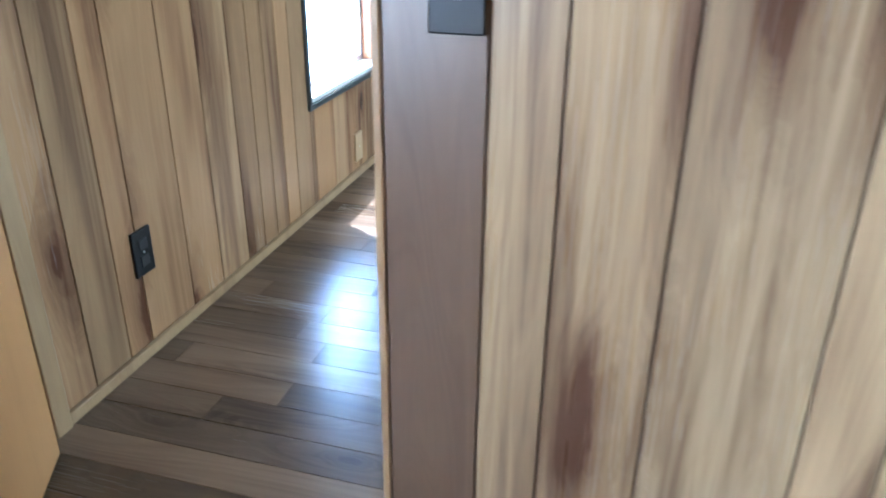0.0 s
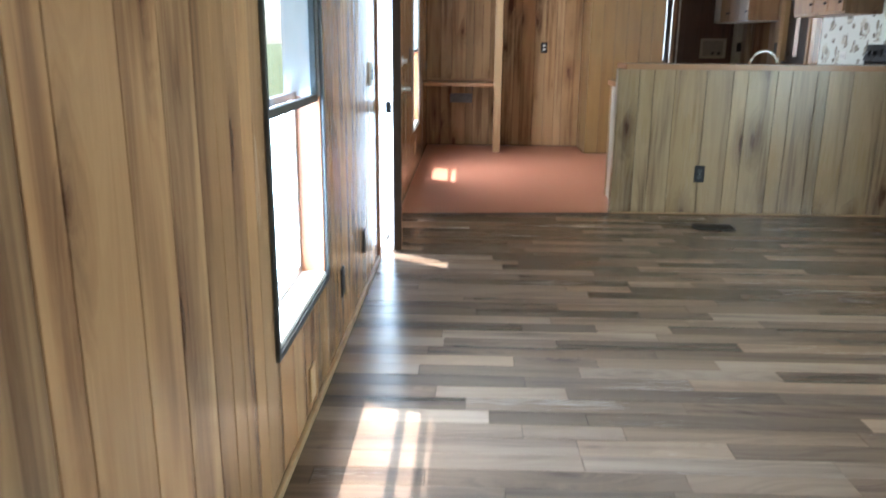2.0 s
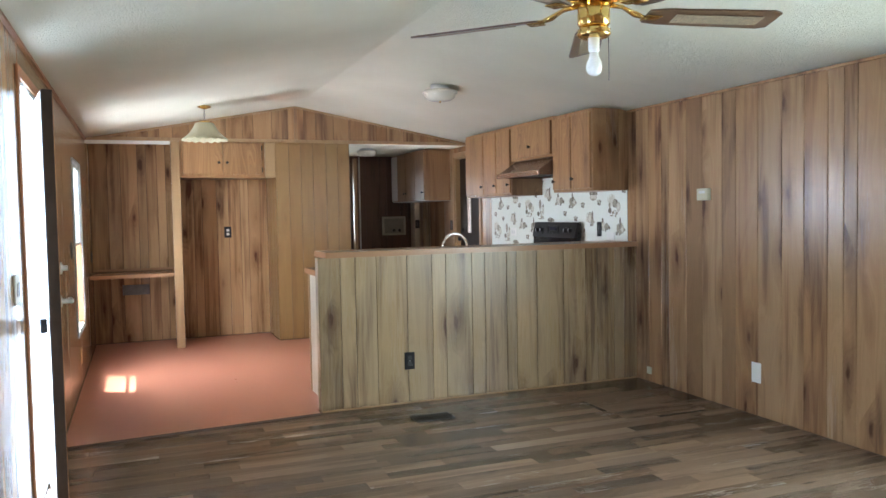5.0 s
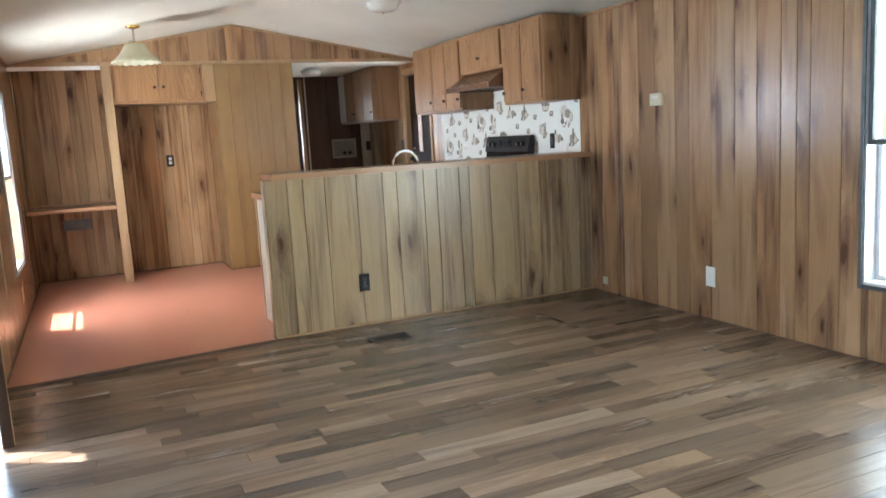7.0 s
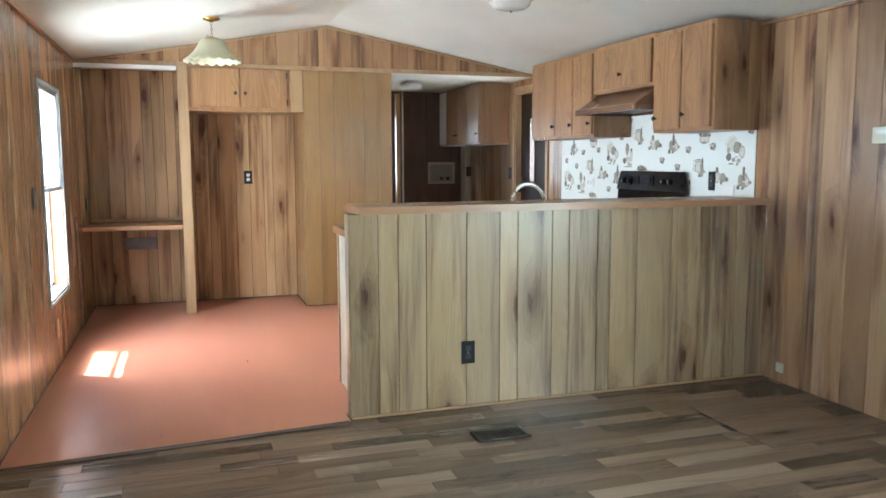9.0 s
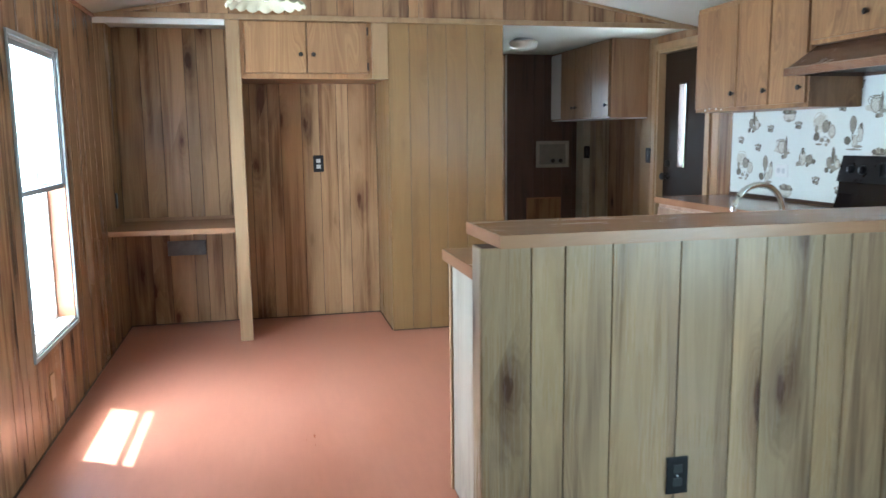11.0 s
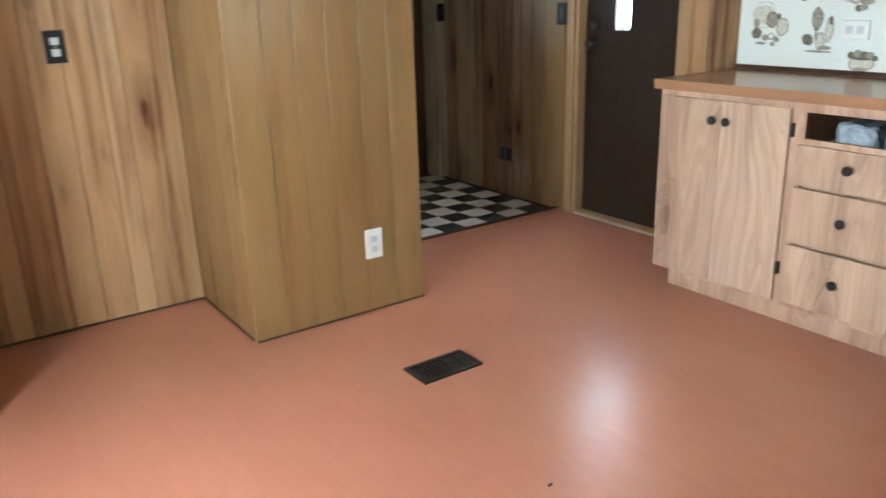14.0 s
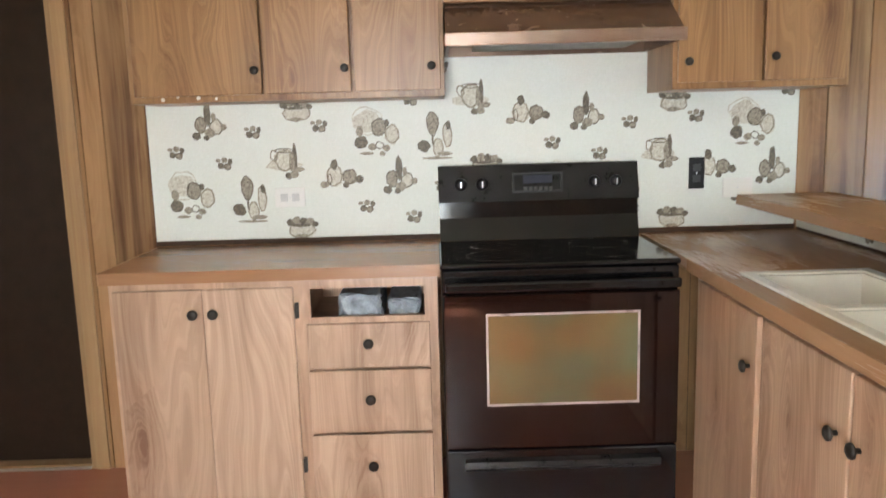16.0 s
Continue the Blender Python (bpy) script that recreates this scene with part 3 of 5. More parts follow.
boards(block, "-y", NOOK_Y + IN, 0.53, 1.313, 0, FLAT, material=M_HONEY, seed=36, widths=(0.125, 0.14, 0.115))
boards(block, "-x", 0.53 + IN, NOOK_Y, BACK_Y, 0, FLAT, material=M_HONEY, seed=37)
bm = boxed(1.313 - IN, 1.313, NOOK_Y + 0.002, Y1 - 0.01, 0, FLAT - 0.002)
part("panel_sheet", bm, M_PANEL_DARK, block)

# trims
def trim(bm, label, material=None, name="trim"):
    return single(name, bm, material or M_TRIM, label, "trim", kind="structure")


trim(boxed(L, L + 0.014, DOORWAY_Y + 0.173, D1[0] - 0.062, 0, 0.03, 0.004), "narrow light wood strip at the foot of the wall", name="baseboard")
trim(boxed(0.283, R, PEN_Y - 0.012, PEN_Y - 0.001, 0, 0.012, 0.003), "thin wood strip at the foot of the half wall", M_TRIM, "baseboard")
trim(boxed(L, R, NOOK_Y - 0.014, NOOK_Y - 0.001, FLAT - 0.022, FLAT + 0.012, 0.003), "wood strip along the foot of the gable header")
for s in (-1, 1):
    x_end = L if s < 0 else R
    bm = prism(bmesh.new(), [(x_end, slope(x_end) - 0.022), (MID, RIDGE - 0.022), (MID, RIDGE - 0.002), (x_end, slope(x_end) - 0.002)], "y", NOOK_Y - 0.01, NOOK_Y - 0.001)
    trim(bm, "sloping wood strip where gable meets ceiling")
trim(boxed(0.735, 0.765, NOOK_Y - 0.012, NOOK_Y - 0.001, FLAT + 0.013, RIDGE - 0.024), "upright wood strip in the middle of the gable", M_OAK)
trim(boxed(R - 0.02, R - 0.001, DOORWAY_Y + 0.08, PEN_Y + 0.1, EAVE - 0.022, EAVE - 0.006), "thin strip where wall meets ceiling", M_PANEL)
trim(boxed(L + 0.001, L + 0.018, DOORWAY_Y + 0.18, NOOK_Y - 0.02, EAVE - 0.022, EAVE - 0.006), "thin strip where wall meets ceiling", M_TRIM_RED)
# dark strips that draw the shadow line in the joint under the walls
for x0, x1, y0, y1 in ((L, L + 0.006, 5.85, BACK_Y), (L + 0.006, 0.53, BACK_Y - 0.006, BACK_Y), (0.524, 0.53, NOOK_Y + 0.031, BACK_Y - 0.006), (0.531, 1.312, NOOK_Y - 0.005, NOOK_Y - 0.0005)):
    trim(boxed(x0, x1, y0, y1, 0.0032, 0.010), "dark strip drawing the shade in the joint at the foot of the wall", M_GROOVE, "floor_joint")
bm = boxed(L, -0.49, NOOK_Y + 0.003, NOOK_Y + 0.02, FLAT - 0.055, FLAT - 0.0225)
trim(bm, "pale strip under the header in the desk alcove", M_WHITE)

# floors
kitchen_floor = structure("floor_kitchen", prism(bmesh.new(), [(L, 5.84), (0.27, 5.965), (0.27, PEN_Y + 0.1), (R, PEN_Y + 0.1), (R, 9.78), (1.313, 9.78), (1.313, NOOK_Y), (0.53, NOOK_Y), (0.53, BACK_Y), (L, BACK_Y)], "z", -0.007, 0.003),
                          M_FLOOR_K, "terracotta-coloured sheet flooring of the kitchen", "floor")
trim(prism(bmesh.new(), [(L, 5.80), (0.263, 5.925), (0.263, 5.966), (L, 5.841)], "z", 0.001, 0.009), "dark wood threshold strip between two floors", M_GROOVE, "threshold")
trim(boxed(1.313, R, 9.765, 9.795, 0.0035, 0.010), "dark strip between kitchen and laundry floors", M_GROOVE, "threshold")


# ---- windows and outer doors ----
def window(name, wall_x, side, y0, y1, z0, z1, zm, label, metal=None, liner=None):
    """A two-sash window in a deep opening; side is the way out, -1 or 1."""
    metal, liner = metal or M_FRAME, liner or M_TRIM_RED
    w = thing(name, label, "window", (wall_x, (y0 + y1) / 2, z0), kind="structure")

    def span(a, b):
        return (wall_x + min(side * a, side * b), wall_x + max(side * a, side * b))
    part("window_frame", ring_frame(bmesh.new(), "x", *span(-0.012, -0.001), y0 - 0.018, y1 + 0.018, z0 - 0.02, z1 + 0.018, 0.02, 0.002), metal, w, "metal frame")
    for ya, yb in ((y0, y0 + 0.012), (y1 - 0.012, y1)):
        part("jamb_liner", boxed(*span(0.0, 0.108), ya, yb, z0, zm), liner, w, "painted or stained liner of the opening")
        part("sash_track", boxed(*span(0.0, 0.108), ya, yb, zm + 0.0005, z1), M_ALU, w, "pale metal sash track")
    part("head_liner", boxed(*span(0.0, 0.108), y0 + 0.0125, y1 - 0.0125, z1 - 0.012, z1), M_ALU, w)
    part("window_sill", boxed(*span(-0.004, 0.108), y0 + 0.0125, y1 - 0.0125, z0, z0 + 0.018, 0.003), M_WHITE, w, "white painted sill")
    for nm, za, zb, d, mt in (("lower_sash", z0 + 0.0185, zm + 0.015, 0.080, M_ALU), ("upper_sash", zm - 0.015, z1 - 0.0125, 0.004, metal)):
        sash = part(nm, ring_frame(bmesh.new(), "x", *span(d, d + 0.022), y0 + 0.0125, y1 - 0.0125, za, zb, 0.024, 0.002), mt, w)
        pane = part("pane", boxed(*span(d + 0.008, d + 0.012), y0 + 0.034, y1 - 0.034, za + 0.022, zb - 0.022), M_GLASS, sash, "clear glass")
        pane.visible_shadow = False
    return w


window("window_1", L, -1, *W1, 1.01, "tall two-sash window with dark metal frame and white sill")
window("window_2", L, -1, *W2, 1.105, "tall two-sash window with pale sill in the dinette", plain("pale_window_metal", (0.34, 0.36, 0.36), 0.4, 0.4, mottle=0.15))
window("window_3", R, 1, *W3, 1.09, "wide two-sash window with grey-green frame", liner=M_ALU)
window("window_4", L, -1, *W4, 1.1, "two-sash window of the room behind the doorway")

window_5 = thing("window_5", "small unseen window added to the laundry end wall for light", "window", (1.6, Y1, 0.95), kind="structure")
part("window_frame", ring_frame(bmesh.new(), "y", Y1 + 0.02, Y1 + 0.09, *W5[:2], *W5[2:], 0.03, 0.002), M_FRAME, window_5)
part("pane", boxed(W5[0] + 0.03, W5[1] - 0.03, Y1 + 0.05, Y1 + 0.054, W5[2] + 0.03, W5[3] - 0.03), M_GLASS, window_5).visible_shadow = False

door_1 = thing("door_1", "front door standing slightly ajar, dark edge and bright gap", "door", (L, 5.525, 0), kind="structure", turn=9.6, local=True)
slab = part("door_leaf", boxed(-0.045, 0.0, -0.715, -0.004, 0.012, 1.868, 0.003), M_BROWN_DOOR, door_1)
part("outer_skin", boxed(-0.0485, -0.0454, -0.71, -0.01, 0.02, 1.86), M_SIDING, slab, "white outer skin")
part("inner_skin", boxed(0.0004, 0.003, -0.71, -0.01, 0.02, 1.86), M_OAK, slab, "wood-look inner skin")
bm = turned(bmesh.new(), [(0.026, 0.003), (0.026, 0.010), (0.011, 0.014), (0.011, 0.045), (0.016, 0.05)], (0, -0.65, 0.93), "x", 16)
box(bm, 0.045, 0.06, -0.66, -0.55, 0.92, 0.94, 0.004)
part("door_handle", bm, M_ALU, slab, "satin metal lever handle", True)
bm = turned(bmesh.new(), [(0.026, -0.046), (0.026, -0.053), (0.011, -0.057), (0.011, -0.09), (0.016, -0.095)], (0, -0.65, 0.93), "x", 16)
box(bm, -0.105, -0.09, -0.66, -0.55, 0.92, 0.94, 0.004)
part("door_handle", bm, M_ALU, slab, "satin metal lever handle", True)
part("deadbolt", turned(bmesh.new(), [(0.027, 0.003), (0.027, 0.016), (0.012, 0.02), (0.012, 0.04)], (0, -0.65, 1.08), "x", 16), M_ALU, slab, "round metal deadbolt", True)
part("padlock", boxed(-0.085, -0.055, -0.715, -0.67, 0.80, 0.865, 0.006), M_BLACK, slab, "black padlock hanging at the edge")
bm = ring_frame(bmesh.new(), "x", L - 0.108, L - 0.001, D1[0] + 0.0005, D1[1] - 0.0005, 0.0005, D1[3] - 0.0005, 0.022)
trim(bm, "white jamb of the front door", M_SIDING, "door_frame")
bm = boxed(L + 0.0005, L + 0.012, D1[0] - 0.06, D1[0] - 0.002, 0, D1[3] + 0.045, 0.003)
box(bm, L + 0.0005, L + 0.012, D1[1] + 0.002, D1[1] + 0.06, 0, D1[3] + 0.045, 0.003)
box(bm, L + 0.0005, L + 0.012, D1[0] - 0.002, D1[1] + 0.002, D1[3] - 0.002, D1[3] + 0.045, 0.003)
trim(bm, "reddish wood casing round the front door", M_TRIM_RED, "door_casing")

door_2 = thing("door_2", "dark brown side door with a narrow glass slit", "door", (R + 0.07, (D2[0] + D2[1]) / 2, 0), kind="structure")
GL = (9.297, 9.397, 1.06, 1.685)
leaf = part("door_leaf", wall_body(bmesh.new(), "y", D2[0] + 0.025, D2[1] - 0.025, R + 0.06, R + 0.10, D2[3] - 0.025, [GL]), M_BROWN_DOOR, door_2)
part("light_frame", ring_frame(bmesh.new(), "x", R + 0.054, R + 0.106, GL[0] - 0.012, GL[1] + 0.012, GL[2] - 0.012, GL[3] + 0.012, 0.0125, 0.002), M_BROWN_DOOR, leaf)
pane = part("pane", boxed(R + 0.078, R + 0.082, GL[0], GL[1], GL[2], GL[3]), M_GLASS, leaf, "narrow strip of glass")
pane.visible_shadow = False
part("door_knob", turned(bmesh.new(), [(0.03, 0.0), (0.03, -0.008), (0.012, -0.012), (0.012, -0.03), (0.027, -0.036), (0.03, -0.05), (0.02, -0.062)], (R + 0.0595, 9.545, 0.985), "x", 20), M_DARK_METAL, leaf, "dark round knob", True)
part("deadbolt", turned(bmesh.new(), [(0.028, 0.0), (0.028, -0.012), (0.016, -0.02)], (R + 0.0595, 9.545, 1.085), "x", 20), M_DARK_METAL, leaf, "round dark deadbolt", True)
part("threshold", boxed(R - 0.01, R + 0.105, D2[0] + 0.024, D2[1] - 0.024, 0.004, 0.014, 0.003), M_ALU, door_2, "metal threshold")
trim(ring_frame(bmesh.new(), "x", R + 0.001, R + 0.108, D2[0] + 0.0005, D2[1] - 0.0005, 0.0005, D2[3] - 0.0005, 0.022), "wood jamb of the side door", M_TRIM, "door_frame")
bm = boxed(R - 0.012, R - 0.0005, D2[1] + 0.001, D2[1] + 0.055, 0.003, D2[3] + 0.05, 0.003)
box(bm, R - 0.012, R - 0.0005, D2[0] - 0.055, D2[0] - 0.001, 0.003, D2[3] + 0.05, 0.003)
box(bm, R - 0.012, R - 0.0005, D2[0] - 0.001, D2[1] + 0.001, D2[3] - 0.002, D2[3] + 0.05, 0.003)
trim(bm, "light wood casing round the side door", M_TRIM, "door_casing")

door_3 = thing("door_3", "flush veneer inner door with brass knob, standing open", "door", (L + 0.060, DOORWAY_Y + 0.085, 0), kind="structure", turn=27, local=True)
slab = part("door_leaf", boxed(-0.035, 0.0, -0.745, -0.004, 0.012, 1.925, 0.002), M_DOOR_SKIN, door_3)
for sgn in (1, -1):
    o = 0.0 if sgn > 0 else -0.035
    part("door_knob", turned(bmesh.new(), [(0.031, o), (0.031, o + sgn * 0.006), (0.012, o + sgn * 0.012), (0.012, o + sgn * 0.028), (0.024, o + sgn * 0.034), (0.029, o + sgn * 0.046), (0.024, o + sgn * 0.056)], (0, -0.685, 0.92), "x", 24), M_BRASS, slab, "polished brass knob", True)


# ---- small fittings ----
def plate(name, label, category, at, facing, size, body, slots, dark, group="wall plates"):
    """A cover plate with its inserts; facing is the way it looks."""
    p = thing(name, label, category, at, group, turn=TURNS[facing], local=True)
    w, h = size
    part("cover", boxed(-w / 2, w / 2, -0.008, -0.0005, -h / 2, h / 2, 0.0025), body, p)
    for i, (sx, sz, sw, sh) in enumerate(slots):
        part("socket" if sh < 0.05 else "toggle", boxed(sx - sw / 2, sx + sw / 2, -0.0105, -0.0081, sz - sh / 2, sz + sh / 2, 0.001), dark, p)
    part("screw", turned(bmesh.new(), [(0.003, -0.0081), (0.003, -0.0092)], (0, 0, 0), "y", 8), M_ALU, p)
    return p


DUPLEX = [(0, 0.021, 0.03, 0.027), (0, -0.021, 0.03, 0.027)]
BLACK_IN = plain("black_insert", (0.03, 0.03, 0.032), 0.3)
GREY_IN = plain("grey_insert", (0.55, 0.55, 0.53), 0.4)
plate("wall_outlet", "black double socket plate on knotty panelling", "outlet", (L, 1.40, 0.27), "+x", (0.07, 0.115), M_BLACK, DUPLEX, BLACK_IN)
plate("wall_outlet", "black double socket plate below the window corner", "outlet", (L, 3.41, 0.26), "+x", (0.07, 0.115), M_BLACK, DUPLEX, BLACK_IN)
plate("wall_outlet", "black double socket plate near the front door", "outlet", (L, 4.05, 0.265), "+x", (0.07, 0.115), M_BLACK, DUPLEX, BLACK_IN)
plate("blank_plate", "wood-coloured blank cover plate low on the wall", "cover plate", (L, 2.77, 0.12), "+x", (0.07, 0.115), M_TRIM, [], BLACK_IN)
plate("light_switch", "double light switch beside the front door", "switch", (L, 4.42, 1.03), "+x", (0.115, 0.115), M_WHITE, [(-0.023, 0, 0.012, 0.055), (0.023, 0, 0.012, 0.055)], BLACK_IN)
plate("light_switch", "black light switch beside the dinette window", "switch", (L, 7.06, 1.08), "+x", (0.07, 0.115), M_BLACK, [(0, 0, 0.012, 0.055)], BLACK_IN)
plate("wall_outlet", "wood-coloured outlet plate below the dinette window", "outlet", (L, 7.60, 0.24), "+x", (0.07, 0.115), M_TRIM, [], BLACK_IN)
plate("wall_outlet", "black socket plate above the built-in desk", "outlet", (L, 9.44, 0.92), "+x", (0.06, 0.10), M_BLACK, DUPLEX, BLACK_IN)
plate("wall_outlet", "black double socket plate on the half wall", "outlet", (0.895, PEN_Y, 0.292), "-y", (0.072, 0.118), M_BLACK, DUPLEX, BLACK_IN)
plate("wall_outlet", "black double socket plate in the fridge alcove", "outlet", (0.10, BACK_Y, 1.13), "-y", (0.075, 0.12), M_BLACK, DUPLEX, GREY_IN)
plate("wall_outlet", "white double socket plate on the closet box", "outlet", (1.072, NOOK_Y, 0.30), "-y", (0.078, 0.125), M_WHITE, DUPLEX, GREY_IN)
plate("light_switch", "large black switch plate on pale panelling", "switch", (-0.34, DOORWAY_Y, 0.978), "-y", (0.07, 0.135), M_BLACK, [(0, 0, 0.012, 0.055)], BLACK_IN)
plate("wall_outlet", "white blank plate on knotty panelling", "outlet", (R, 4.755, 0.27), "-x", (0.075, 0.125), M_WHITE, [], GREY_IN)
plate("phone_jack", "small cream phone jack in the room corner", "phone jack", (R, 5.84, 0.085), "-x", (0.055, 0.055), M_CREAM, [], GREY_IN)
plate("wall_outlet", "black double socket plate on sprig wallpaper", "outlet", (R - 0.0035, 6.50, 1.14), "-x", (0.06, 0.12), M_BLACK, DUPLEX, BLACK_IN)
plate("wall_outlet", "white wide switch plate on sprig wallpaper", "switch", (R - 0.0035, 6.34, 1.08), "-x", (0.115, 0.075), M_WHITE, [], GREY_IN)
plate("wall_outlet", "white wide socket plate on sprig wallpaper", "outlet", (R - 0.0035, 8.07, 1.09), "-x", (0.115, 0.075), M_WHITE, [(-0.022, 0, 0.028, 0.03), (0.022, 0, 0.028, 0.03)], GREY_IN)
plate("light_switch", "black switch plate beside the side door", "switch", (R, 9.75, 1.145), "-x", (0.075, 0.12), M_BLACK, DUPLEX, BLACK_IN)
plate("dryer_outlet", "round black dryer socket low on the wall", "outlet", (R, 10.25, 0.27), "-x", (0.11, 0.085), M_BLACK, DUPLEX, BLACK_IN)
thermo = thing("thermostat", "small cream wall thermostat on panelling", "thermostat", (R, 5.22, 1.39), turn=TURNS["-x"], local=True)
part("housing", boxed(-0.055, 0.055, -0.03, -0.0005, -0.04, 0.04, 0.006), M_CREAM, thermo)
part("dial_window", boxed(-0.03, 0.03, -0.0325, -0.0305, 0.006, 0.024, 0.001), GREY_IN, thermo)


def register(label, x0, x1, y0, y1):
    """A floor register: rim, dark well and slats."""
    v = thing("floor_vent", label, "floor vent", ((x0 + x1) / 2, (y0 + y1) / 2, 0.003), "floor vents")
    part("rim", ring_frame(bmesh.new(), "z", 0.0032, 0.011, x0, x1, y0, y1, 0.018, 0.002), M_DARK_METAL, v)
    part("well", boxed(x0 + 0.018, x1 - 0.018, y0 + 0.018, y1 - 0.018, 0.0031, 0.0045), M_BLACK, v)
    count = 11
    step = (x1 - x0 - 0.04) / count
    for row in range(2):
        ya, yb = (y0 + 0.019, (y0 + y1) / 2 - 0.003) if row == 0 else ((y0 + y1) / 2 + 0.003, y1 - 0.019)
        for i in range(count):
            xa = x0 + 0.02 + i * step
            part("slat", boxed(xa + step * 0.25, xa + step * 0.75, ya, yb, 0.0046, 0.0095), M_DARK_METAL, v)


register("dark brown floor register on grey planks", 0.765, 1.02, 5.487, 5.63)
register("dark brown floor register on terracotta flooring", 0.855, 1.105, 8.40, 8.545)
single("floor_mat", boxed(1.97, 2.56, 5.0, 5.62, 0.003, 0.009, 0.002), M_PLANK, "thin dark loose floor piece near the half wall", "mat")

# ---- lamps ----
def pendant(x, y):
    top = slope(x)
    p = thing("pendant_lamp", "pendant lamp with a cream scalloped glass shade", "pendant lamp", (x, y, 1.95))
    part("canopy", turned(bmesh.new(), [(0.06, top - 0.004), (0.055, top - 0.016), (0.012, top - 0.03)], (x, y, 0), "z", 20), M_BRASS, p, "brass ceiling canopy", True)
    n = 6
    z0, z1 = 2.10, top - 0.03
    for i in range(n):
        zc = z0 + (z1 - z0) * (i + 0.5) / n
        pts = []
        for k in range(13):
            a = 2 * math.pi * k / 12
            u, w = 0.007 * math.cos(a), 0.62 * (z1 - z0) / n * math.sin(a)
            pts.append((x + (u if i % 2 else 0), y + (0 if i % 2 else u), zc + w))
        part("chain_link", tube(bmesh.new(), pts, 0.0018, 6), M_DARK_METAL, p, smooth=True)
    part("cord", tube(bmesh.new(), [(x, y, z0), (x - 0.03, y, z0 + 0.03), (x - 0.055, y, z0 - 0.005), (x - 0.03, y, z0 - 0.03)], 0.003, 8), M_DARK_METAL, p, smooth=True)
    bm, seg = bmesh.new(), 72
    prof = [(0.055, 2.103), (0.076, 2.098), (0.088, 2.075), (0.104, 2.045), (0.126, 2.015), (0.157, 1.985), (0.192, 1.962)]
    rings = []
    for side in (0, 1):
        for j, (r, z) in enumerate(prof if side == 0 else prof[::-1]):
            last = r > 0.18
            ring = []
            for i in range(seg):
                a = 2 * math.pi * i / seg
                dz = -0.016 * abs(math.sin(a * 9)) if last else 0
                rr = r - (0.004 if side else 0)
                ring.append(bm.verts.new((x + rr * math.cos(a), y + rr * math.sin(a), z + dz)))
            rings.append(ring)
    for a, b in zip(rings, rings[1:] + rings[:1]):
        for i in range(seg):
            j = (i + 1) % seg
            bm.faces.new((a[i], a[j], b[j], b[i]))
    bmesh.ops.recalc_face_normals(bm, faces=bm.faces)
    part("shade", bm, M_CREAM, p, "cream glass shade with scalloped rim", True)
    part("gallery", turned(bmesh.new(), [(0.05, 2.098), (0.045, 2.112), (0.015, 2.12)], (x, y, 0), "z", 20), M_BRASS, p, smooth=True)
    part("bulb", turned(bmesh.new(), [(0.013, 2.08), (0.014, 2.05), (0.028, 2.02), (0.03, 2.0), (0.018, 1.98), (0.004, 1.975)], (x, y, 0), "z", 16), M_BULB, p, smooth=True)


pendant(-0.245, 7.95)


def flush_light(x, y):
    top = slope(x)
    p = thing("ceiling_light", "round flush ceiling light with a cream glass bowl", "ceiling light", (x, y, top))
    part("base_pan", turned(bmesh.new(), [(0.075, top + 0.012), (0.075, top - 0.035), (0.07, top - 0.04)], (x, y, 0), "z", 24), M_ALU, p, smooth=True)
    part("bowl", turned(bmesh.new(), [(0.125, top - 0.036), (0.138, top - 0.045), (0.138, top - 0.058), (0.122, top - 0.066), (0.118, top - 0.09), (0.09, top - 0.112), (0.03, top - 0.118), (0.004, top - 0.118)], (x, y, 0), "z", 32), M_OPAL, p, "cream glass bowl", True)
    part("finial", turned(bmesh.new(), [(0.008, top - 0.117), (0.008, top - 0.128), (0.003, top - 0.133)], (x, y, 0), "z", 12), M_BRASS, p, smooth=True)


flush_light(1.46, 6.78)


